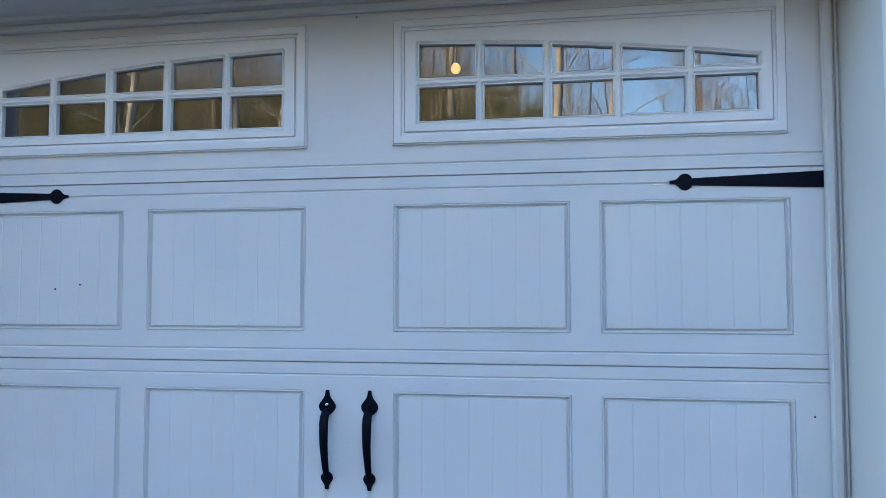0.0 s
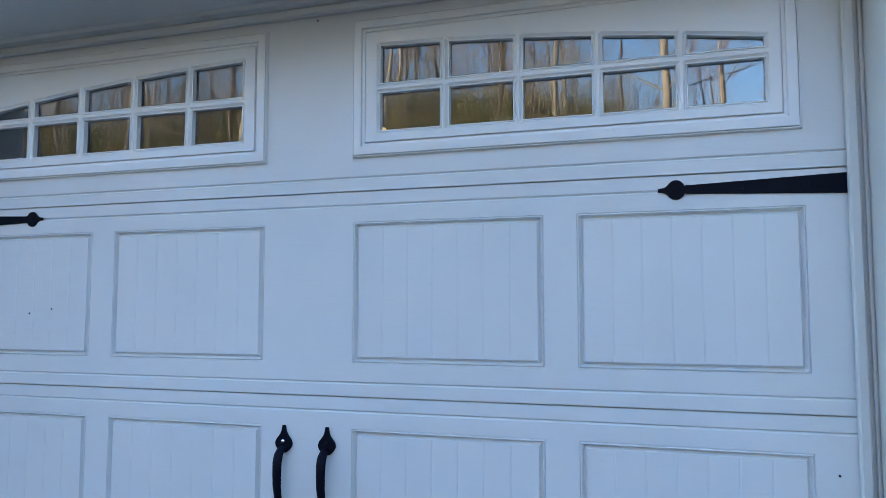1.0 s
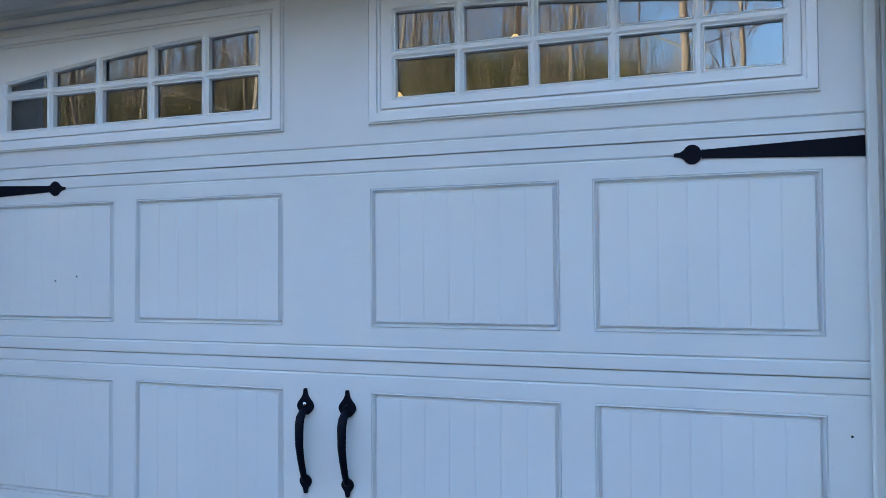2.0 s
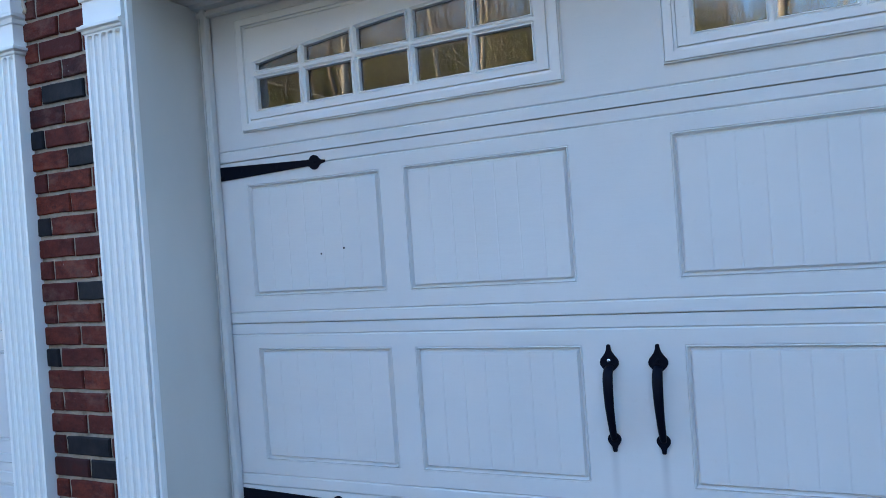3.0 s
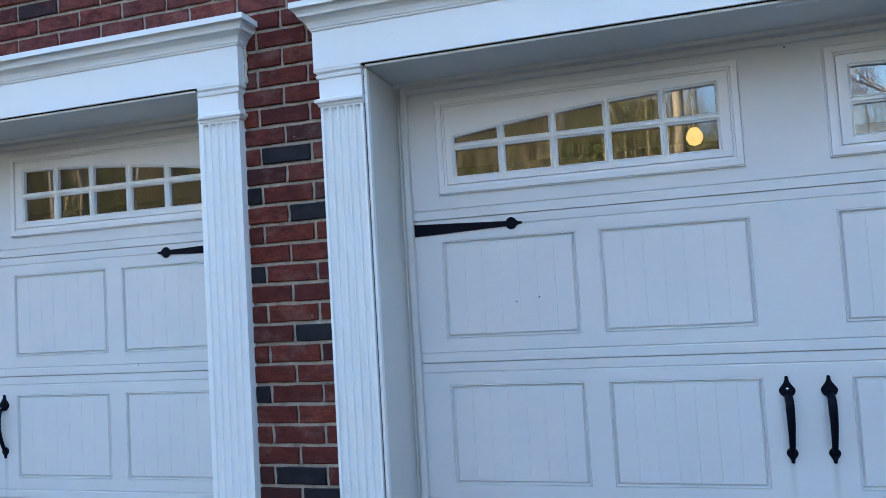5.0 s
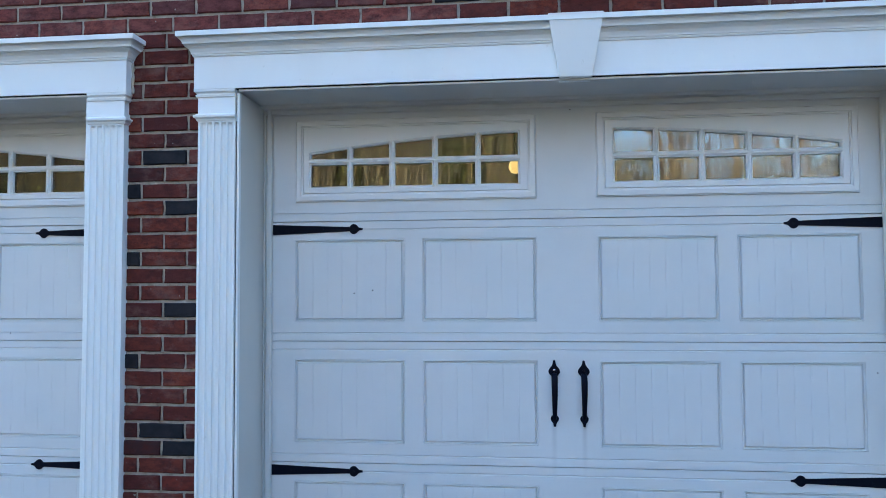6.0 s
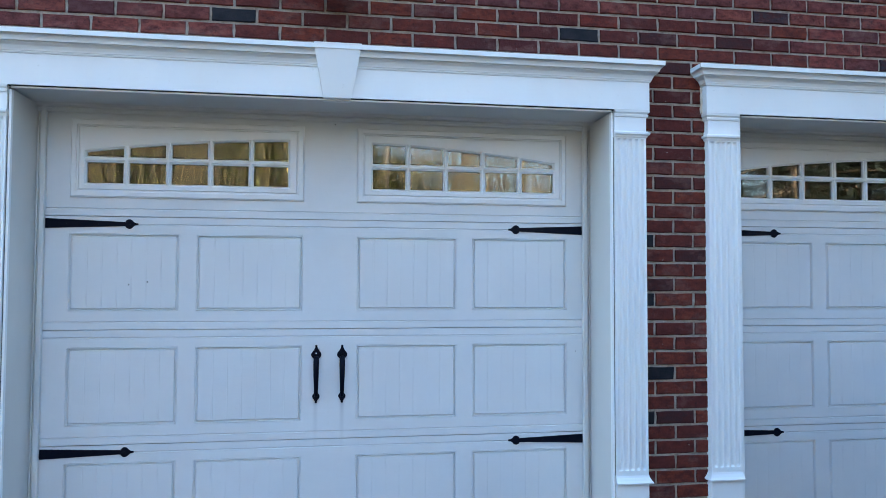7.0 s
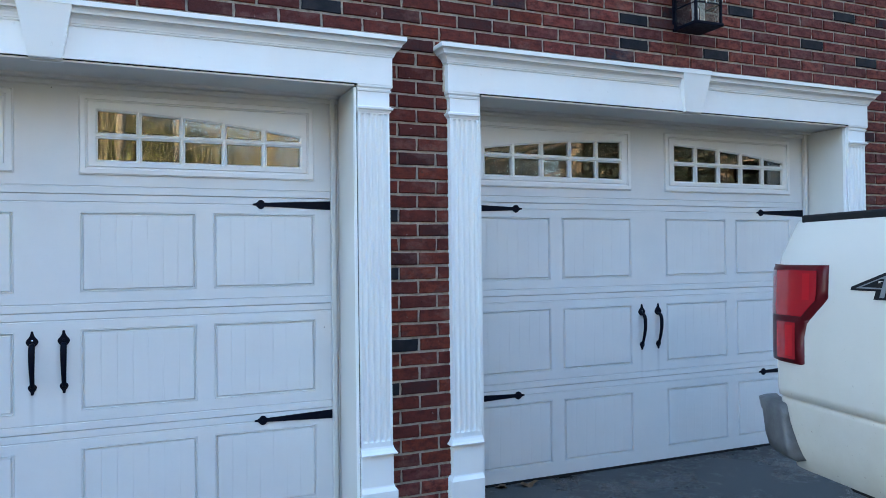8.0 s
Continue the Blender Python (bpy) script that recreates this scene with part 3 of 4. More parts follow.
    for sd in (-1, 1):
        pts = [Vector((sd * (ox + 0.0135 + rc.uniform(0, 0.004)), BRICK_Y - 0.004 + rc.uniform(-0.003, 0.003), 2.132 + 0.013 * k)) for k in range(11)]
        part("caulk_bead", tube(bmesh.new(), pts, [rc.uniform(0.0035, 0.008) for _ in pts], 7), M_CAULK, s, "rough tan caulk bead", True)
    kx = 0.033
    bm = bmesh.new()
    k0 = [bm.verts.new((kx + x, y, z)) for x, y, z in ((-0.062, FRIEZE_Y - 0.018, OPEN_TOP - 0.006), (0.062, FRIEZE_Y - 0.018, OPEN_TOP - 0.006), (0.107, FRIEZE_Y - 0.0585, 2.363), (-0.107, FRIEZE_Y - 0.0585, 2.363))]
    k1 = [bm.verts.new((kx + x, y, z)) for x, y, z in ((-0.062, BRICK_Y + 0.02, OPEN_TOP - 0.006), (0.062, BRICK_Y + 0.02, OPEN_TOP - 0.006), (0.107, BRICK_Y + 0.02, 2.363), (-0.107, BRICK_Y + 0.02, 2.363))]
    bm.faces.new(k0)
    bm.faces.new(k1)
    for k in range(4):
        bm.faces.new((k0[k], k0[(k + 1) % 4], k1[(k + 1) % 4], k1[k]))
    bmesh.ops.bevel(bm, geom=list(bm.edges), offset=0.002, segments=2, affect="EDGES")
    part("keystone", bm, M_TRIM, s, "white tapered keystone")
    return s


for n, x in enumerate(SURROUNDS):
    surround(pose(x, 0, 0), "door_trim_%d" % (n + 1))


# ---- house wall, garage room and roof ----
# height and west end are stretched to keep the sun off the drive
HOUSE_X0, HOUSE_X1, WALL_TOP = -13.0, 6.6, 5.6
wall = thing("wall_front", pose(0, 0, 0), "red-brown brick garage wall with light grey mortar joints", "brick wall", "", "structure")
openings = [(c - OPEN_HALF - 0.03, c + OPEN_HALF + 0.03) for c in SURROUNDS]
edges = [HOUSE_X0] + [v for o in openings for v in o] + [HOUSE_X1]
for a, b in zip(edges[::2], edges[1::2]):
    part("mortar_pier", box(a, b, BRICK_Y + 0.009, 0.05, -0.1, 2.15), M_MORTAR, wall)
part("mortar_bed", box(HOUSE_X0, HOUSE_X1, BRICK_Y + 0.009, 0.05, 2.15, WALL_TOP), M_MORTAR, wall)
# unseen walls, added to close the house in plain dark brick
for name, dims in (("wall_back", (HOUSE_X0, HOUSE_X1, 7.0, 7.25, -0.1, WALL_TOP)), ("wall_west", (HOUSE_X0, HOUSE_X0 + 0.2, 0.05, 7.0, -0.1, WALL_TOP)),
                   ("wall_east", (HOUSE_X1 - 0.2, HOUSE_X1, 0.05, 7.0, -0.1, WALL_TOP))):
    tagged(part(name, box(*dims), M_BRICK_DARK), "plain outer wall added out of view to close the house", "wall", "", "structure")
tagged(part("ceiling", box(HOUSE_X0 + 0.2, HOUSE_X1 - 0.2, 0.05, 7.0, 3.0, 3.2), M_INSIDE), "unseen garage ceiling, darkness put into its grey", "ceiling", "", "structure")
tagged(part("floor", box(HOUSE_X0 + 0.2, HOUSE_X1 - 0.2, 0.0, 7.0, -0.12, -0.006), M_INSIDE), "unseen garage floor, darkness put into its grey", "floor", "", "structure")
# unseen roof, added to block the low sun behind the house
bm = bmesh.new()
rv = [bm.verts.new(p) for p in ((HOUSE_X0 - 0.4, -0.42, 5.45), (HOUSE_X1 + 0.4, -0.42, 5.45), (HOUSE_X1 + 0.4, 3.5, 7.6), (HOUSE_X0 - 0.4, 3.5, 7.6),
                                (HOUSE_X0 - 0.4, 7.6, 5.45), (HOUSE_X1 + 0.4, 7.6, 5.45))]
bm.faces.new((rv[0], rv[1], rv[2], rv[3]))
bm.faces.new((rv[3], rv[2], rv[5], rv[4]))
bm.faces.new((rv[0], rv[3], rv[4]))
bm.faces.new((rv[1], rv[5], rv[2]))
bm.faces.new((rv[0], rv[4], rv[5], rv[1]))
tagged(part("roof", bm, M_RUBBER), "dark plain gabled roof added out of view to block the sun", "roof", "", "structure")

# ---- ground ----
def hill(x, y):
    """Height of the ground: level drive, then a wooded bank beyond it, lower to one side."""
    d = max(0.0, -y - 17)
    gap = 1 / (1 + math.exp(-(x - 0.035 * (-y)) / 3.5))
    top = 20.0 - 14.5 * gap
    return top * math.tanh(d * (0.52 - 0.38 * gap) / top) + 0.35 * noise.noise((x * 0.12, y * 0.12, 0)) * min(1, d / 6)


def ground_lines(lo, hi, fine_lo, fine_hi, fine):
    v = list(np.arange(fine_lo, fine_hi + 0.01, fine))
    a, step = fine_lo, fine
    while a > lo:
        step *= 1.5
        a -= step
        v.append(max(a, lo))
    a, step = fine_hi, fine
    while a < hi:
        step *= 1.5
        a += step
        v.append(min(a, hi))
    return sorted(set(round(float(q), 3) for q in v))


def gz(x, y):
    return hill(x, y) - 0.01 - (0.03 if abs(x) < 12 and y > -12.5 else 0)


gx, gy = ground_lines(-900, 900, -44, 44, 2.0), ground_lines(-900, 900, -60, 10, 2.0)
tagged(part("ground", grid(gx, gy, lambda x, y: (x, y, gz(x, y))), M_LITTER, None, "", True),
       "leaf-strewn brown woodland ground rising to a bank", "ground", "", "structure")
tagged(part("driveway", grid(list(np.linspace(-11, 11, 23)), list(np.linspace(-12, -0.0, 13)), lambda x, y: (x, y, 0.0)), M_DRIVE),
       "dark damp asphalt driveway with wet patches", "driveway", "", "structure")

# ---- woods across the drive ----
def branch(bm, start, way, length, r, depth, rng, twigs):
    n = 3 if depth else 2
    p, d, pts, rs = start.copy(), way.normalized(), [start.copy()], [r]
    for k in range(n):
        d = (d + Vector((rng.uniform(-1, 1), rng.uniform(-1, 1), rng.uniform(-0.4, 0.9))) * 0.13).normalized()
        p = p + d * (length / n)
        pts.append(p.copy())
        rs.append(r * (1 - 0.75 * (k + 1) / n))
    tube(bm if depth > 0 else twigs, pts, rs, 4 if depth > 0 else 3, cap=False)
    if depth > 0:
        for k in range(5 if depth > 1 else 9):
            i = rng.randint(1, n)
            out = Vector((rng.uniform(-1, 1), rng.uniform(-1, 1), rng.uniform(0.1, 1.0)))
            branch(bm, pts[i], (d * 0.7 + out).normalized(), length * rng.uniform(0.35, 0.6), max(rs[i] * 0.42, 0.008), depth - 1, rng, twigs)


def bare_tree(seed, height, r, mat, low):
    rng = random.Random(seed)
    t = thing("tree", pose(0, 0, -50 - seed), "tall leafless winter tree with fine grey-brown twigs", "tree", "bare trees of the wood")
    trunk, twigs = bmesh.new(), bmesh.new()
    p, pts, rs = Vector((0, 0, -0.6)), [], []
    lean = Vector((rng.uniform(-0.06, 0.06), rng.uniform(-0.06, 0.06), 1))
    for k in range(10):
        pts.append(p.copy())
        rs.append(r * (1.25 if k == 0 else 1 - 0.085 * k))
        p = p + lean * (height / 9) + Vector((rng.uniform(-0.16, 0.16), rng.uniform(-0.16, 0.16), 0))
    tube(trunk, pts, rs, 9, cap=False)
    for k in range(2 if low else 3, 10):
        for _ in range(3):
            a = rng.uniform(0, 2 * math.pi)
            branch(trunk, pts[k], Vector((math.cos(a), math.sin(a), rng.uniform(0.25, 1.1))), height * rng.uniform(0.14, 0.26) * (1.15 - 0.05 * k), rs[k] * 0.26 + 0.008, 2, rng, twigs)
    part("trunk", trunk, mat, t, "", True)
    tagged(part("twigs", twigs, M_TWIG, t), "", "", "", "stuff")
    return t


def leafy(bm, centre, size, count, rng, leaf, up=0.3):
    for _ in range(count):
        d = Vector((rng.gauss(0, 1), rng.gauss(0, 1), rng.gauss(0, 0.8)))
        q = centre + d * size * 0.5
        n = Vector((rng.uniform(-1, 1), rng.uniform(-1, 1), rng.uniform(-0.2, 1) + up)).normalized()
        a = n.orthogonal().normalized()
        a.rotate(Matrix.Rotation(rng.uniform(0, 6.28), 3, n))
        b = n.cross(a)
        s = leaf * rng.uniform(0.6, 1.3)
        bm.faces.new([bm.verts.new(q + v) for v in (-a * s, b * s * 0.4, a * s, -b * s * 0.4)])


def shrub(seed):
    rng = random.Random(seed)
    t = thing("shrub", pose(0, 0, -60 - seed), "olive-green evergreen shrub under the trees", "shrub", "evergreen undergrowth")
    stems, leaves = bmesh.new(), bmesh.new()
    for _ in range(9):
        a, h = rng.uniform(0, 6.28), rng.uniform(0.9, 2.4)
        top = Vector((math.cos(a) * rng.uniform(0.2, 1.1), math.sin(a) * rng.uniform(0.2, 1.1), h))
        tube(stems, [Vector((0, 0, -0.2)), top * 0.5 + Vector((0.1, 0, 0)), top], [0.03, 0.02, 0.01], 4, cap=False)
        leafy(leaves, top, 0.75, 120, rng, 0.085)
    part("stems", stems, M_BARK, t)
    tagged(part("foliage", leaves, M_LEAF, t), "", "", "", "stuff")
    return t


def conifer(seed, height):
    rng = random.Random(seed)
    t = thing("conifer", pose(0, 0, -70 - seed), "dark green conifer added beside the wood to block sky", "tree", "conifers of the wood")
    trunk, needles = bmesh.new(), bmesh.new()
    tube(trunk, [Vector((0, 0, -0.5)), Vector((0.05, 0, height * 0.5)), Vector((0, 0, height))], [0.22, 0.13, 0.02], 8, cap=False)
    z = 1.0
    while z < height - 0.3:
        rad = (height - z) * 0.27 + 0.2
        for k in range(7):
            a = rng.uniform(0, 6.28)
            tip = Vector((math.cos(a) * rad, math.sin(a) * rad, z - 0.16 * rad + rng.uniform(-0.2, 0.2)))
            base = Vector((0, 0, z))
            tube(trunk, [base, base.lerp(tip, 0.6), tip], [0.03, 0.02, 0.006], 3, cap=False)
            for s in (0.35, 0.6, 0.85, 1.0):
                leafy(needles, base.lerp(tip, s), 0.42, 22, rng, 0.085)
        z += height / 17
    part("trunk", trunk, M_BARK, t)
    tagged(part("foliage", needles, M_NEEDLE, t), "", "", "", "stuff")
    return t


rng = random.Random(7)
protos = [bare_tree(1, 15, 0.14, M_BARK, False), bare_tree(2, 18, 0.17, M_BARK_PALE, False), bare_tree(3, 13, 0.09, M_BARK, True), bare_tree(4, 16, 0.11, M_BARK_PALE, True)]
shrubs = [shrub(1), shrub(2)]
conifers = [conifer(1, 11), conifer(2, 14)]


def in_gap(x, y):
    az = math.degrees(math.atan2(x - 0.5, -y))
    return 2.5 < az < 9.0


placed = []
for _ in range(6000):
    if len(placed) >= 200:
        break
    y = -rng.uniform(19, 72)
    x = rng.uniform(-1.7, 1.0) * (6 + abs(y))
    if in_gap(x, y) and rng.random() < 0.88:
        continue
    if any((x - a) ** 2 + (y - b) ** 2 < 1.7 for a, b in placed):
        continue
    placed.append((x, y))
first = {}
for x, y in placed:
    src = rng.choice(protos)
    m = pose(x, y, hill(x, y), 0, 0, rng.uniform(0, 360)) @ Matrix.Scale(rng.uniform(0.8, 1.15), 4)
    if src not in first:
        first[src] = 1
        src.matrix_basis = m
    else:
        c = copy_thing(src, m)
        c.scale = m.to_scale()
for k in range(280):
    y = -rng.uniform(18, 60)
    x = rng.uniform(-1.4, 0.15) * (5 + abs(y))
    src = rng.choice(shrubs)
    sc = rng.uniform(0.7, 1.5)
    m = pose(x, y, hill(x, y), 0, 0, rng.uniform(0, 360))
    if src not in first:
        first[src] = 1
        src.matrix_basis = m @ Matrix.Scale(sc, 4)
    else:
        c = copy_thing(src, m)
        c.scale = (sc, sc, sc)
# conifers added out of view: block sky on the right, keep reflections dark
for k, (x, y) in enumerate([(12, -14), (15, -17), (19, -15), (23, -19), (10.5, -19), (11.5, -7.7), (17, -22), (13.2, -9.6), (12, -10.3), (14.2, -11.6),
                            (16, -27), (20, -24), (24, -28), (13.5, -24), (28, -24), (19, -31), (26, -20), (32, -27), (10.5, -4), (12, -6.5), (10.8, -9), (12.5, -11), (14.5, -8), (11.2, -12.5), (15, -5), (17, -10), (13.5, -2), (16.5, -13)]):
    src = conifers[k % 2]
    m = pose(x, y, hill(x, y), 0, 0, 70 * k)
    if src not in first:
        first[src] = 1
        src.matrix_basis = m
    else:
        copy_thing(src, m)

# thicket of saplings and brush on the bank
br = random.Random(21)
th = bmesh.new()
for _ in range(15000):
    y = -br.uniform(17.5, 70)
    x = br.uniform(-1.6, 0.42) * (6 + abs(y))
    if in_gap(x, y) and br.random() < 0.5:
        continue
    base = Vector((x, y, hill(x, y) - 0.1))
    h = br.uniform(1.0, 6.5) * (1.0 if y > -44 else 1.6)
    lean = br.gauss(0, 0.16) if br.random() < 0.75 else br.gauss(0, 0.7)
    top = base + Vector((lean * h, br.gauss(0, 0.2) * h, h * (1 - 0.3 * min(1, abs(lean)))))
    midp = base.lerp(top, 0.5) + Vector((br.uniform(-0.15, 0.15), br.uniform(-0.15, 0.15), 0))
    r = br.uniform(0.008, 0.024)
    tube(th, [base, midp, top], [r, r * 0.7, r * 0.25], 3, cap=False)
    for _ in range(3):
        q = midp.lerp(top, br.uniform(0, 0.8))
        tube(th, [q, q + Vector((br.uniform(-1.0, 1.0), br.uniform(-0.7, 0.7), br.uniform(-0.1, 1.1)))], [r * 0.5, r * 0.2], 3, cap=False)
tagged(part("brush", th, M_BRUSH), "tangled leafless saplings and brush on the bank", "brush", "", "stuff")

# ---- wall lanterns ----
M_LAMP_GLASS = bpy.data.materials.new("lantern_glass")
M_LAMP_GLASS.use_nodes = True
lg = M_LAMP_GLASS.node_tree
lg.nodes.remove(lg.nodes["Principled BSDF"])
lg_clear, lg_gloss, lg_mix = lg.nodes.new("ShaderNodeBsdfTransparent"), lg.nodes.new("ShaderNodeBsdfGlossy"), lg.nodes.new("ShaderNodeMixShader")
lg_clear.inputs["Color"].default_value = (0.9, 0.92, 0.92, 1)
lg_gloss.inputs["Roughness"].default_value = 0.25
lg_mix.inputs[0].default_value = 0.16
lg.links.new(lg_clear.outputs[0], lg_mix.inputs[1])
lg.links.new(lg_gloss.outputs[0], lg_mix.inputs[2])
lg.links.new(lg_mix.outputs[0], lg.nodes["Material Output"].inputs["Surface"])
M_ICE = Mat("ice", 0.12, 0, (0.95, 0.97, 1.0))
M_ICE.b.inputs["Transmission Weight"].default_value = 0.35
M_ICE.b.inputs["IOR"].default_value = 1.31
M_ICE.bump(M_ICE.noise(60, 2), 0.5, 0.003)
M_ICE = M_ICE.m
M_CANDLE = Mat("candle_sleeve", 0.5, 0, (0.75, 0.74, 0.70)).m


def wall_lantern(at):
    """Four-sided lantern on a wall plate; local y = 0 is the brick face, z = 0 the bottom."""
    t = thing("wall_lantern", at, "black four-sided wall lantern with clear glass hung with icicles", "lantern", "lanterns over the doors")
    w, d0, d1, h = 0.090, -0.065, -0.232, 0.235
    base = box(-w - 0.012, w + 0.012, d1 - 0.012, d0 + 0.012, 0.0, 0.018, 0.003)
    for a in (box(-w + 0.03, w - 0.03, d1 + 0.03, d0 - 0.03, 0.018, 0.024, 0.002),):
        me = bpy.data.meshes.new("tmp")
        a.to_mesh(me)
        a.free()
        base.from_mesh(me)
        bpy.data.meshes.remove(me)
    part("base_frame", base, M_BLACK, t)
    for sx in (-1, 1):
        for y in (d0, d1):
            part("corner_post", box(sx * w - 0.007, sx * w + 0.007, y - 0.007, y + 0.007, 0.018, h, 0.002), M_BLACK, t)
    part("top_frame", box(-w - 0.012, w + 0.012, d1 - 0.012, d0 + 0.012, h, h + 0.018, 0.003), M_BLACK, t)
    bm = bmesh.new()
    a = [bm.verts.new((x, y, h + 0.018)) for x, y in ((-w - 0.03, d0 + 0.03), (w + 0.03, d0 + 0.03), (w + 0.03, d1 - 0.03), (-w - 0.03, d1 - 0.03))]
    b = [bm.verts.new((x, y, h + 0.13)) for x, y in ((-0.03, -0.12), (0.03, -0.12), (0.03, -0.18), (-0.03, -0.18))]
    bm.faces.new(a)
    bm.faces.new(b)
    for k in range(4):
        bm.faces.new((a[k], a[(k + 1) % 4], b[(k + 1) % 4], b[k]))
    part("roof", bm, M_BLACK, t)
    for x0, x1, y0, y1 in ((-w, w, d1 - 0.001, d1 + 0.001), (-w - 0.001, -w + 0.001, d1, d0), (w - 0.001, w + 0.001, d1, d0)):
        g = part("pane", box(x0, x1, y0, y1, 0.022, h - 0.004), M_LAMP_GLASS, t)
        g.visible_shadow = False
    for k, z in enumerate((0.125,)):
        part("glazing_bar", box(-w, w, d1 - 0.005, d1 + 0.004, z - 0.003, z + 0.003), M_BLACK, t)
        for sx in (-1, 1):
            part("glazing_bar", box(sx * w - 0.004, sx * w + 0.004, d1, d0, z - 0.003, z + 0.003), M_BLACK, t)
    part("wall_plate", box(-0.06, 0.06, -0.022, 0.0, 0.06, h + 0.05, 0.006), M_BLACK, t)
    part("arm", box(-0.03, 0.03, d0 - 0.01, -0.02, h - 0.02, h + 0.02, 0.004), M_BLACK, t)
    for sx, sy in ((-0.030, -0.17), (0.032, -0.15), (0.0, -0.12)):
        bm = lathe([(0.014, 0.022), (0.014, 0.11), (0.010, 0.112), (0.017, 0.135), (0.013, 0.165), (0.003, 0.185)], 12)
        bmesh.ops.translate(bm, verts=bm.verts, vec=(sx, sy, 0))
        part("candle_bulb", bm, M_CANDLE, t, "white candle bulb", True)
    r = random.Random(5)
    for k in range(26):
        if k < 13:
            x, y = -w - 0.028 + 2 * (w + 0.028) * k / 12, d1 - 0.028
        else:
            x, y = (-w - 0.028) if k % 2 else (w + 0.028), d1 - 0.02 + (d0 - d1) * ((k - 13) / 13)
        ln = r.uniform(0.05, 0.15)
        bm = bmesh.new()
        tube(bm, [Vector((x, y, h + 0.02)), Vector((x + r.uniform(-0.003, 0.003), y, h + 0.02 - ln * 0.5)), Vector((x, y, h + 0.02 - ln))], [0.006, 0.0045, 0.0006], 6)
        part("icicle", bm, M_ICE, t, "clear icicle")
    return t


lamp = wall_lantern(pose(SURROUNDS[1] + 0.03, BRICK_Y, LAMP_Z))
copy_thing(lamp, pose(SURROUNDS[0] + 0.03, BRICK_Y, LAMP_Z))
copy_thing(lamp, pose(LAMP_X, BRICK_Y, LAMP_Z))

# ---- lit bulbs inside the garage ----
M_GLOW = Mat("warm_bulb", 0.4, 0, (1, 0.8, 0.5))
M_GLOW.b.inputs["Emission Color"].default_value = (1.0, 0.60, 0.16, 1)
M_GLOW.b.inputs["Emission Strength"].default_value = 0.16
for bx, by, bz, size in ((-0.235, 1.06, 2.0, 0.85), (-0.02, 2.3, 2.6, 0.65)):
    bulb = thing("light_bulb", pose(bx, by, bz), "warm lit bulb hanging inside the garage", "light bulb", "bulbs in the garage")
    prof = [(0.008, -0.05), (0.030, -0.042), (0.045, -0.015), (0.046, 0.005), (0.036, 0.03), (0.02, 0.05)]
    part("globe", lathe([(r * size, z * size) for r, z in prof], 16), M_GLOW.m, bulb, "glowing warm globe", True)
    part("cord", box(-0.004, 0.004, -0.004, 0.004, 0.04, 3.0 - bz), M_RUBBER, bulb)

# ---- pick-up truck in front of the third door; x forward, y to its left, right side at y = 0 ----
def make_white():
    m = Mat("white_car_paint", 0.28, 0, (0.75, 0.74, 0.71))
    m.b.inputs["Coat Weight"].default_value = 0.5
    sep = m.n("SeparateXYZ")
    m.link(m.tc.outputs["Object"], sep.inputs[0])
    dust = m.noise(5, 6, 0.7)
    mr = m.n("MapRange")
    mr.inputs["From Min"].default_value, mr.inputs["From Max"].default_value = 1.25, 0.45
    m.link(sep.outputs["Z"], mr.inputs["Value"])
    mul = m.n("Math")
    mul.operation = "MULTIPLY"
    m.link(mr.outputs["Result"], mul.inputs[0])
    m.link(dust, mul.inputs[1])
    c = m.mix(mul.outputs[0], (0.59, 0.565, 0.515), (0.40, 0.355, 0.27))
    specks = m.noise(26, 3, 0.6)
    mud = m.n("Math")
    mud.operation = "MULTIPLY"
    m.link(mr.outputs["Result"], mud.inputs[0])
    m.link(m.ramp(m.noise(60, 4, 0.65), [(0.66, (0, 0, 0)), (0.72, (0.8, 0.8, 0.8))]), mud.inputs[1])
    m.color(m.mix(mud.outputs[0], c, (0.16, 0.13, 0.09)))
    m.rough_from(specks, 0.2, 0.5)
    return m.m


M_WHITE = make_white()
M_GREYPL = Mat("dirty_grey_bumper", 0.5, 0.35, (0.16, 0.165, 0.175))
M_GREYPL.color(M_GREYPL.ramp(M_GREYPL.noise(7, 6, 0.65), [(0.3, (0.055, 0.055, 0.058)), (0.8, (0.21, 0.21, 0.21))]))
M_GREYPL = M_GREYPL.m
M_RED = Mat("red_lens", 0.16, 0, (0.33, 0.007, 0.014))
M_RED.b.inputs["Coat Weight"].default_value = 1.0
M_RED = M_RED.m
M_RED_BRIGHT = Mat("bright_red_lens", 0.14, 0, (0.42, 0.010, 0.016)).m
M_RED_DARK = Mat("dark_red_lens", 0.3, 0, (0.075, 0.004, 0.007))
M_RED_DARK.b.inputs["Specular IOR Level"].default_value = 0.2
M_RED_DARK = M_RED_DARK.m
M_CARGLASS = Mat("dark_car_glass", 0.05, 0, (0.01, 0.012, 0.014)).m
M_DECAL = Mat("grey_decal", 0.5, 0, (0.17, 0.18, 0.19)).m

SIDE = [(0.50, 0.075), (0.56, 0.045), (0.66, 0.026), (0.745, 0.014), (0.758, 0.014), (0.764, 0.022), (0.770, 0.005), (0.80, 0.0), (0.95, 0.0), (1.10, 0.002),
        (1.22, 0.008), (1.28, 0.014), (1.31, 0.026), (1.36, 0.043), (1.40, 0.055), (1.412, 0.062)]


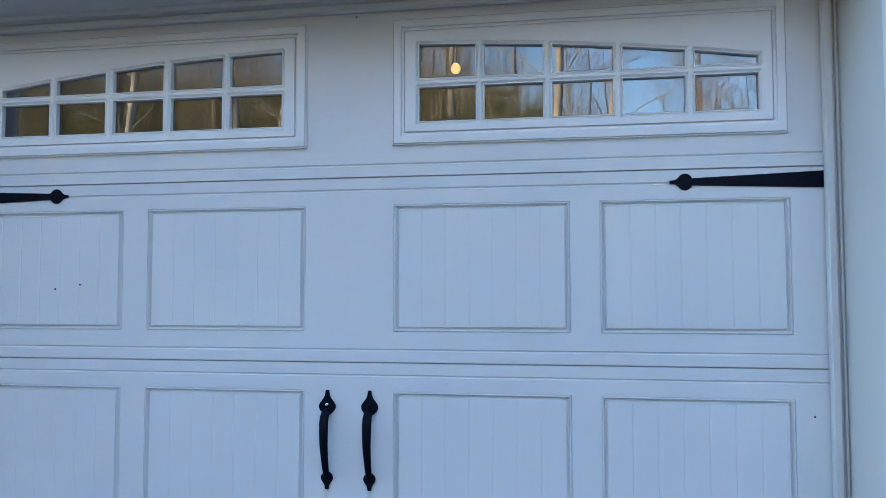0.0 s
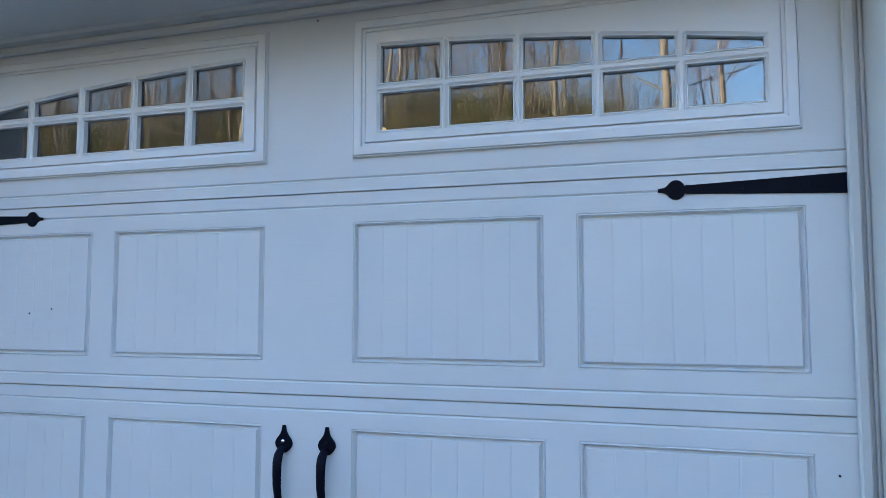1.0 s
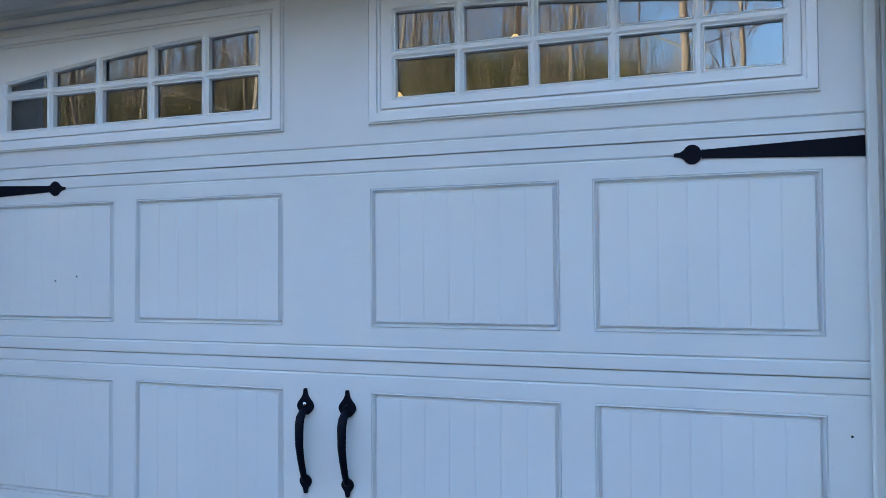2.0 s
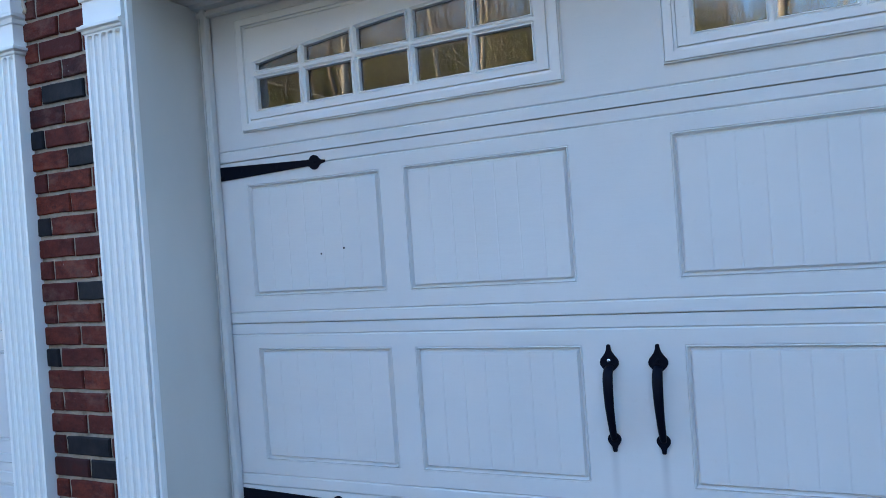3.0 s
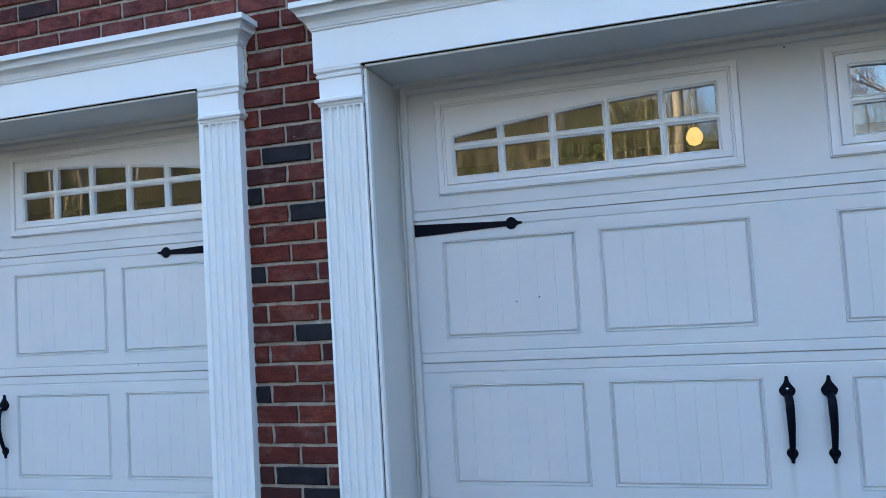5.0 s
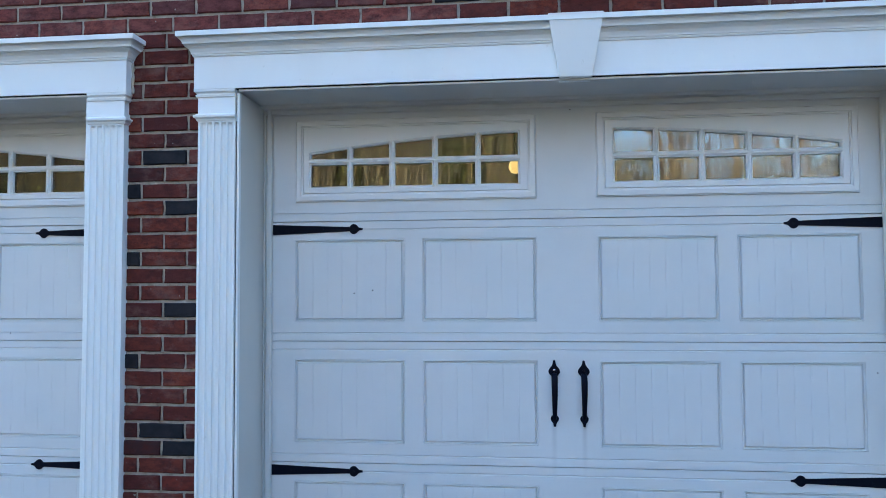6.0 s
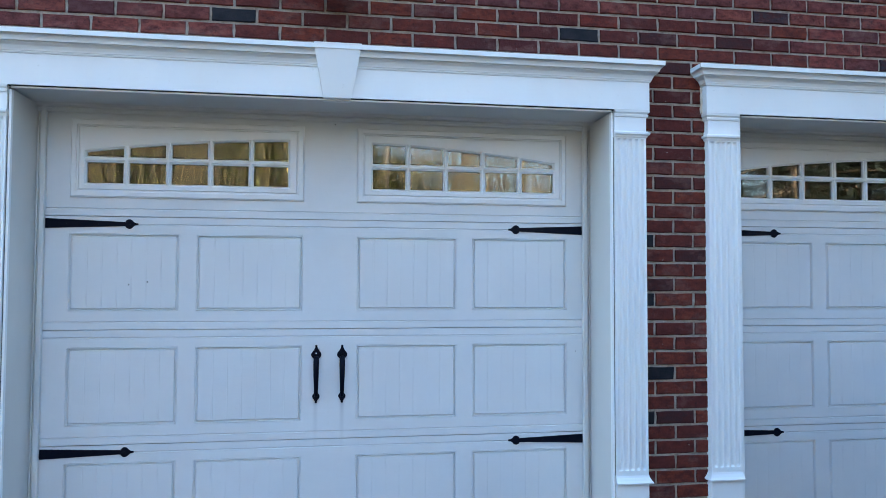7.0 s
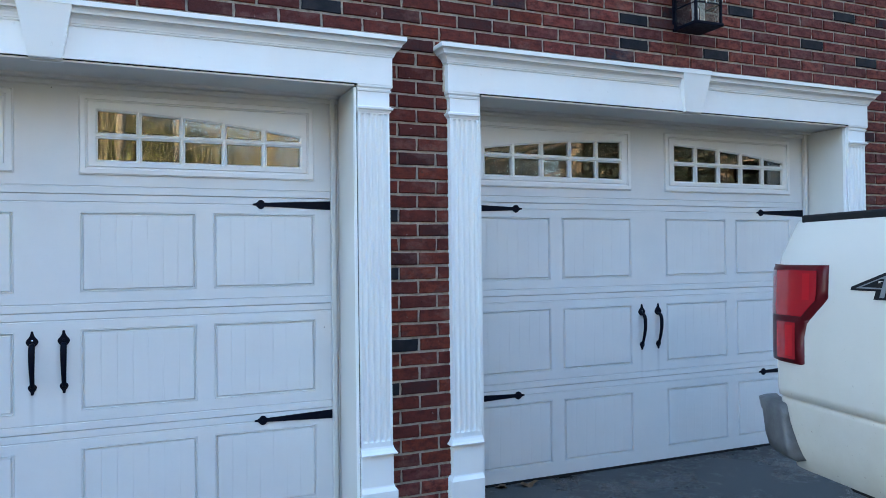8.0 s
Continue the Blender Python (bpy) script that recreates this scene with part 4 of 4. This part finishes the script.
def side_y(z):
    for (a, ya), (b, yb) in zip(SIDE, SIDE[1:]):
        if z <= b:
            return ya + (yb - ya) * max(0.0, z - a) / (b - a)
    return SIDE[-1][1]


def rear_x(z):
    """How far the rear corner leans forward, by height."""
    return 0.0 + (0.05 * ((z - 1.2) / 0.21) ** 1.5 if z > 1.2 else 0.0)


def truck_skin(mirror):
    """One long side with the wrap of the rear corner, and round wheel arches."""
    xs = [0.0, 0.012, 0.03, 0.055, 0.09, 0.14] + [0.2 + 0.06 * k for k in range(91)]
    zs = [z for z, _ in SIDE] + [0.60, 0.63, 0.70, 0.85, 0.90, 1.0, 1.05, 1.15]
    zs = sorted(zs)
    arches = ((1.22, 0.44, 0.50), (4.85, 0.44, 0.50))

    def place(x, z):
        for cx, cz, r in arches:
            q = math.hypot(x - cx, z - cz)
            if q < r and q > 1e-6:
                k = r / q
                x, z = cx + (x - cx) * k, cz + (z - cz) * k
        y = side_y(z)
        r = 0.09
        if x < r:
            y += 0.035 * (1 - math.sqrt(max(0.0, 1 - ((r - x) / r) ** 2)))
        xx = x + rear_x(z) * max(0.0, 1 - x / 0.5)
        return (xx, 2.0 - y if mirror else y, z)

    def keep(i, j):
        cx, cz = (xs[i] + xs[i + 1]) / 2, (zs[j] + zs[j + 1]) / 2
        return all(math.hypot(cx - a, cz - b) > r * 0.97 for a, b, r in arches)
    return grid(xs, zs, place, keep)


def tail_light(t, mirror):
    """Wrapping lamp: broad above, narrow below a slanted notch."""
    xs = [-0.035, -0.02, 0.015, 0.05, 0.09, 0.13, 0.165, 0.19, 0.22, 0.25, 0.29, 0.30]
    zs = [0.895, 0.902, 0.95, 1.0, 1.045, 1.055, 1.062, 1.08, 1.11, 1.14, 1.17, 1.20, 1.235, 1.247, 1.252]

    def limit(z):
        return 0.185 if z < 1.035 else min(0.30, 0.185 + (z - 1.035) * 1.15)

    def place(x, z, lift):
        xx = min(x, limit(z))
        y = side_y(z) - lift
        r = 0.09
        if xx < r:
            y += 0.035 * (1 - math.sqrt(max(0.0, 1 - ((r - max(xx, 0.0)) / r) ** 2)))
        edge = min(xx + 0.035, limit(z) - xx, z - 0.895, 1.252 - z)
        y += 0.016 * max(0.0, 1 - edge / 0.008) if edge < 0.008 else 0.0
        return (xx, 2.0 - y if mirror else y, z)
    body = part("tail_light", grid(xs, zs, lambda x, z: place(x, z, 0.014)), M_RED_DARK, t, "dark red wrap-around tail light", True)

    def inner(x0, x1, z0, z1, lift, mat, nm, slant):
        gx, gz = [x0 + (x1 - x0) * k / 8 for k in range(9)], [z0 + (z1 - z0) * k / 8 for k in range(9)]

        def put(x, z):
            f = (x - x0) / (x1 - x0)
            top = limit(z) - 0.038 if slant else x1
            return place(x0 + f * (min(top, x1) - x0), z, lift)
        part(nm, grid(gx, gz, put), mat, body, "", True)
    inner(-0.012, 0.262, 1.070, 1.232, 0.0185, M_RED, "upper_lens", True)
    inner(0.192, 0.228, 1.130, 1.222, 0.0195, M_RED_BRIGHT, "reflector", False)
    inner(0.055, 0.156, 0.915, 1.046, 0.0185, M_RED, "lower_lens", False)
    inner(0.105, 0.142, 0.925, 1.036, 0.0195, M_RED_BRIGHT, "reflector", False)


def slab(t, name, quads, mat, label=""):
    bm = bmesh.new()
    for q in quads:
        bm.faces.new([bm.verts.new(p) for p in q])
    return part(name, bm, mat, t, label)


def loft(profile0, profile1, profile_mid=None):
    bm = bmesh.new()
    rows = [[bm.verts.new(p) for p in pr] for pr in ([profile0] + ([profile_mid] if profile_mid else []) + [profile1])]
    for a, b in zip(rows, rows[1:]):
        for k in range(len(a) - 1):
            bm.faces.new((a[k], a[k + 1], b[k + 1], b[k]))
    if len(rows[0]) > 2:
        bm.faces.new(rows[0])
        bm.faces.new(rows[-1])
    return bm


def wheel(t, x, y0, y1):
    bm = bmesh.new()
    prof = [(0.22, y0 + 0.02), (0.36, y0 + 0.01), (0.395, y0 + 0.04), (0.40, (y0 + y1) / 2), (0.395, y1 - 0.04), (0.36, y1 - 0.01), (0.22, y1 - 0.02)]
    rings = [[bm.verts.new((x + r * math.cos(2 * math.pi * k / 28), y, 0.40 + r * math.sin(2 * math.pi * k / 28))) for k in range(28)] for r, y in prof]
    for a, b in zip(rings, rings[1:]):
        for k in range(28):
            bm.faces.new((a[k], a[(k + 1) % 28], b[(k + 1) % 28], b[k]))
    w = part("wheel", bm, M_RUBBER, t, "black tyre on a grey rim", True)
    rim = bmesh.new()
    bmesh.ops.create_cone(rim, cap_ends=True, segments=20, radius1=0.225, radius2=0.225, depth=y1 - y0 - 0.06,
                          matrix=Matrix.Translation((x, (y0 + y1) / 2, 0.40)) @ Matrix.Rotation(radians(90), 4, "X"))
    part("rim", rim, M_GREYPL, w)


def pickup(at):
    t = thing("pickup_truck", at, "white pick-up truck with mud-specked sides backed up to a garage door", "pickup truck")
    part("side_panel", truck_skin(False), M_WHITE, t, "", True)
    part("side_panel", truck_skin(True), M_WHITE, t, "", True)
    part("tailgate", box(0.045, 0.10, 0.11, 1.89, 0.78, 1.39, 0.012), M_WHITE, t)
    part("rear_valance", box(0.06, 0.14, 0.10, 1.90, 0.52, 0.775, 0.01), M_GREYPL, t)
    for m in (False, True):
        tail_light(t, m)
        ys = (0.055, 0.115) if not m else (1.885, 1.945)
        part("bed_rail_cap", box(0.105, 1.78, *ys, 1.400, 1.430, 0.008), M_RUBBER, t, "black plastic bed rail cap")
    part("bed_floor", box(0.10, 1.75, 0.10, 1.90, 0.80, 0.84), M_RUBBER, t)
    part("bed_front", box(1.74, 1.80, 0.06, 1.94, 0.80, 1.40, 0.01), M_WHITE, t)
    part("underbody", box(0.12, 5.4, 0.22, 1.78, 0.42, 0.60, 0.02), M_RUBBER, t)
    # rear bumper: a bar across and an end that wraps round each corner
    part("bumper_bar", box(-0.14, 0.02, 0.16, 1.84, 0.56, 0.725, 0.02), M_GREYPL, t, "dull grey rear bumper")
    for m in (False, True):
        bm = bmesh.new()
        rows = []
        for z, xa, xb in ((0.742, -0.125, 0.055), (0.732, -0.140, 0.062), (0.690, -0.134, 0.066), (0.684, -0.126, 0.066), (0.60, -0.100, 0.090), (0.56, -0.080, 0.108), (0.542, -0.060, 0.115)):
            row = []
            for k in range(8):
                f = k / 7
                x = xa + (xb - xa) * f
                y = -0.004 + 0.045 * (1 - math.sin(min(1.0, f * 1.35) * math.pi / 2)) + (0.02 if z > 0.74 or z < 0.55 else 0) + (0.006 if 0.68 < z < 0.697 else 0)
                row.append(bm.verts.new((x, 2.0 - y if m else y, z)))
            rows.append(row)
        for a, b in zip(rows, rows[1:]):
            for k in range(7):
                bm.faces.new((a[k], a[k + 1], b[k + 1], b[k]))
        ext = bmesh.ops.extrude_edge_only(bm, edges=[e for e in bm.edges if e.is_boundary])
        for v in [g for g in ext["geom"] if isinstance(g, bmesh.types.BMVert)]:
            v.co.y += -0.05 if m else 0.05
        part("bumper_end", bm, M_GREYPL, t, "scuffed grey bumper end", True)
    # cab and bonnet
    a = [(1.85, 0.06, 1.40), (2.05, 0.24, 1.92), (2.05, 1.76, 1.92), (1.85, 1.94, 1.40)]
    mid = [(3.0, 0.06, 1.40), (3.0, 0.22, 1.97), (3.0, 1.78, 1.97), (3.0, 1.94, 1.40)]
    b = [(4.35, 0.06, 1.36), (3.65, 0.26, 1.92), (3.65, 1.74, 1.92), (4.35, 1.94, 1.36)]
    part("cab", loft(a, b, mid), M_WHITE, t)
    for y, s in ((0.055, 1), (1.945, -1)):
        part("side_window", loft([(2.02, y, 1.42), (2.12, y + s * 0.165, 1.86)], [(4.05, y, 1.42), (3.55, y + s * 0.18, 1.86)]), M_CARGLASS, t)
    part("rear_window", loft([(1.868, 0.35, 1.45), (2.02, 0.42, 1.86)], [(1.868, 1.65, 1.45), (2.02, 1.58, 1.86)]), M_CARGLASS, t)
    part("windscreen", loft([(4.31, 0.25, 1.40), (3.70, 0.36, 1.89)], [(4.31, 1.75, 1.40), (3.70, 1.64, 1.89)]), M_CARGLASS, t)
    part("bonnet", loft([(4.2, 0.06, 1.41), (4.2, 1.94, 1.41)], [(5.55, 0.07, 1.30), (5.55, 1.93, 1.30)]), M_WHITE, t)
    part("nose", box(5.5, 5.72, 0.05, 1.95, 0.55, 1.31, 0.05), M_WHITE, t)
    for x in (1.22, 4.85):
        wheel(t, x, 0.06, 0.32)
        wheel(t, x, 1.68, 1.94)
    # side decal
    for nm, off, ex, mat, depth in (("decal", 0.006, 0.001, M_RUBBER, 0.0), ("decal_face", -0.004, 0.0015, M_DECAL, 0.0012)):
        cu = bpy.data.curves.new("decal", "FONT")
        cu.body, cu.size, cu.offset, cu.extrude, cu.shear = "4", 0.165, off, ex, 0.10
        ob = new("tmp", cu)
        me = bpy.data.meshes.new_from_object(ob.evaluated_get(bpy.context.evaluated_depsgraph_get()))
        bpy.data.objects.remove(ob)
        bpy.data.curves.remove(cu)
        for v in me.vertices:
            x, z = v.co.x * 2.2, v.co.y * 0.70
            v.co = Vector((0.405 + x, side_y(1.15 + z) - 0.003 - depth - (0.001 if v.co.z > 0 else 0), 1.15 + z))
        me.materials.append(mat)
        part(nm, me, mat, t)
    return t


pickup(pose(*TRUCK_AT))

# ---- dead leaves on the drive ----
M_DRY = make_leaf("dry_leaf", (0.10, 0.055, 0.025), (0.22, 0.13, 0.06))
rl = random.Random(3)
for lx, ly in ((2.24, -0.02), (2.40, -0.06)):
    bm = bmesh.new()
    ring = [bm.verts.new((0.055 * math.cos(a) * (1 + 0.25 * math.cos(5 * a)), 0.034 * math.sin(a) * (1 + 0.25 * math.cos(5 * a)), 0.012 + 0.012 * math.sin(2 * a + lx))) for a in [2 * math.pi * k / 20 for k in range(20)]]
    mid = bm.verts.new((0, 0, 0.004))
    for k in range(20):
        bm.faces.new((mid, ring[k], ring[(k + 1) % 20]))
    ob = part("dead_leaf", bm, M_DRY)
    ob.matrix_basis = pose(lx, ly, 0.0, 0, 0, rl.uniform(0, 360))
    tagged(ob, "curled dry brown leaf lying on the drive", "leaf", "fallen leaves")

# ---- bricks ----
COURSE, PITCH, BED0 = 0.0713, 0.203, 1.395
brick_cache = {}


def brick_mesh(length, variant, mat):
    """One brick: chamfered box, 0 to length along x, slightly uneven."""
    key = (round(length, 3), variant, mat.name)
    if key not in brick_cache:
        r = random.Random(hash((key[0], variant)))
        c, h, d = 0.0035, COURSE - 0.0125, 0.03
        us = [0.0, 0.25, 0.5, 0.75] if length > 0.1 else [0.0, 0.5]
        loop = [(u * length, 0.0) for u in us] + [(length, 0.0), (length, h * 0.5)] + [(length - u * length, h) for u in us] + [(0.0, h), (0.0, h * 0.5)]
        n = len(loop)
        rim = [(x + r.uniform(-0.0022, 0.0022), 0.0040, z + r.uniform(-0.0013, 0.0013)) for x, z in loop]
        face = [(x + (c if x < length / 2 else -c) + r.uniform(-0.001, 0.001), r.uniform(-0.0008, 0.0008), z + (c if z < h / 2 else -c)) for x, _, z in rim]
        pts = face + rim + [(x, d, z) for x, _, z in rim]
        fs = [tuple(range(n))] + [(a, (a + 1) % n, n + (a + 1) % n, n + a) for a in range(n)] + [(n + a, n + (a + 1) % n, 2 * n + (a + 1) % n, 2 * n + a) for a in range(n)]
        fs = [tuple(reversed(q)) for q in fs]
        me = bpy.data.meshes.new("brick")
        me.from_pydata(pts, [], fs)
        me.materials.append(mat)
        brick_cache[key] = me
    return brick_cache[key]


def free_spans(z0, z1):
    """Stretches of wall not taken by the door surrounds at this height."""
    if z0 > 2.35:
        return [(-7.0, HOUSE_X1)]
    half = OPEN_HALF + PIL_W - 0.02 + (0.0 if z1 < 2.10 else 0.012)
    e = [-7.0] + [v for c in SURROUNDS for v in (c - half, c + half)] + [HOUSE_X1]
    return list(zip(e[::2], e[1::2]))


rb = random.Random(11)
far_pts, far_faces, far_dark = [], [], []
DARK = [(6, -1.69), (4, -1.84), (3, -1.60), (0, -1.84), (-3, -1.60), (-6, -1.83), (-10, -1.68), (-11, -1.61), (-8, 1.57), (-3, 1.53), (1, 1.53),
        (-11, 1.52), (15, -0.45), (15, 1.14), (17, -0.1), (18, 1.2), (15, 3.07), (20, 4.65), (17, 2.96), (16, 4.99), (15, 3.62), (17, 4.38), (19, 3.9), (18, -2.4)]
singles = 0
for k in range(-20, 60):
    z = BED0 + k * COURSE
    if z > 4.2 or z < -0.09:
        continue
    odd = k % 2
    phase = -1.692 + (PITCH / 2 if odd == 0 else 0.0) - (0.073 if z > 2.38 else 0.0)
    for a, b in free_spans(z, z + COURSE):
        n = math.floor((a - phase) / PITCH)
        x = phase + n * PITCH
        while x < b:
            x0, x1 = max(x + 0.006, a), min(x + PITCH - 0.006, b)
            x += PITCH
            if x1 - x0 < 0.02:
                continue
            near = (-1.9 < x0 < 2.0 and 0.2 < z < 2.36) or (-0.6 < x0 < 2.2 and 2.30 < z < 2.56)
            rb.random()
            dark = any(k == kk and x0 - 0.004 < xx < x1 + 0.004 for kk, xx in DARK)
            y = BRICK_Y + rb.uniform(-0.0015, 0.0015)
            if near and singles < 300:
                singles += 1
                ob = new("brick", brick_mesh(x1 - x0, rb.randint(0, 5), M_BRICK_DARK if dark else M_BRICK))
                ob.parent = wall
                ob.location = (x0, y, z + 0.005)
                ob.rotation_euler = (0, radians(rb.uniform(-0.25, 0.25)), 0)
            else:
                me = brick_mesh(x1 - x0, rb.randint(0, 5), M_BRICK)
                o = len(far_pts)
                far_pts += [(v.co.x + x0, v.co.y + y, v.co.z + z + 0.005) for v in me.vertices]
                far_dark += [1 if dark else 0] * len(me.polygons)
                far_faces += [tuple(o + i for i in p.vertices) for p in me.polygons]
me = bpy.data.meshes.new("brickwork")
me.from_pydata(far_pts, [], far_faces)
me.materials.append(M_BRICK_HAZED)
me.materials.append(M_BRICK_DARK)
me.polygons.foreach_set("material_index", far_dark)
tagged(part("brickwork", me, M_BRICK_HAZED, wall), "", "", "", "stuff")
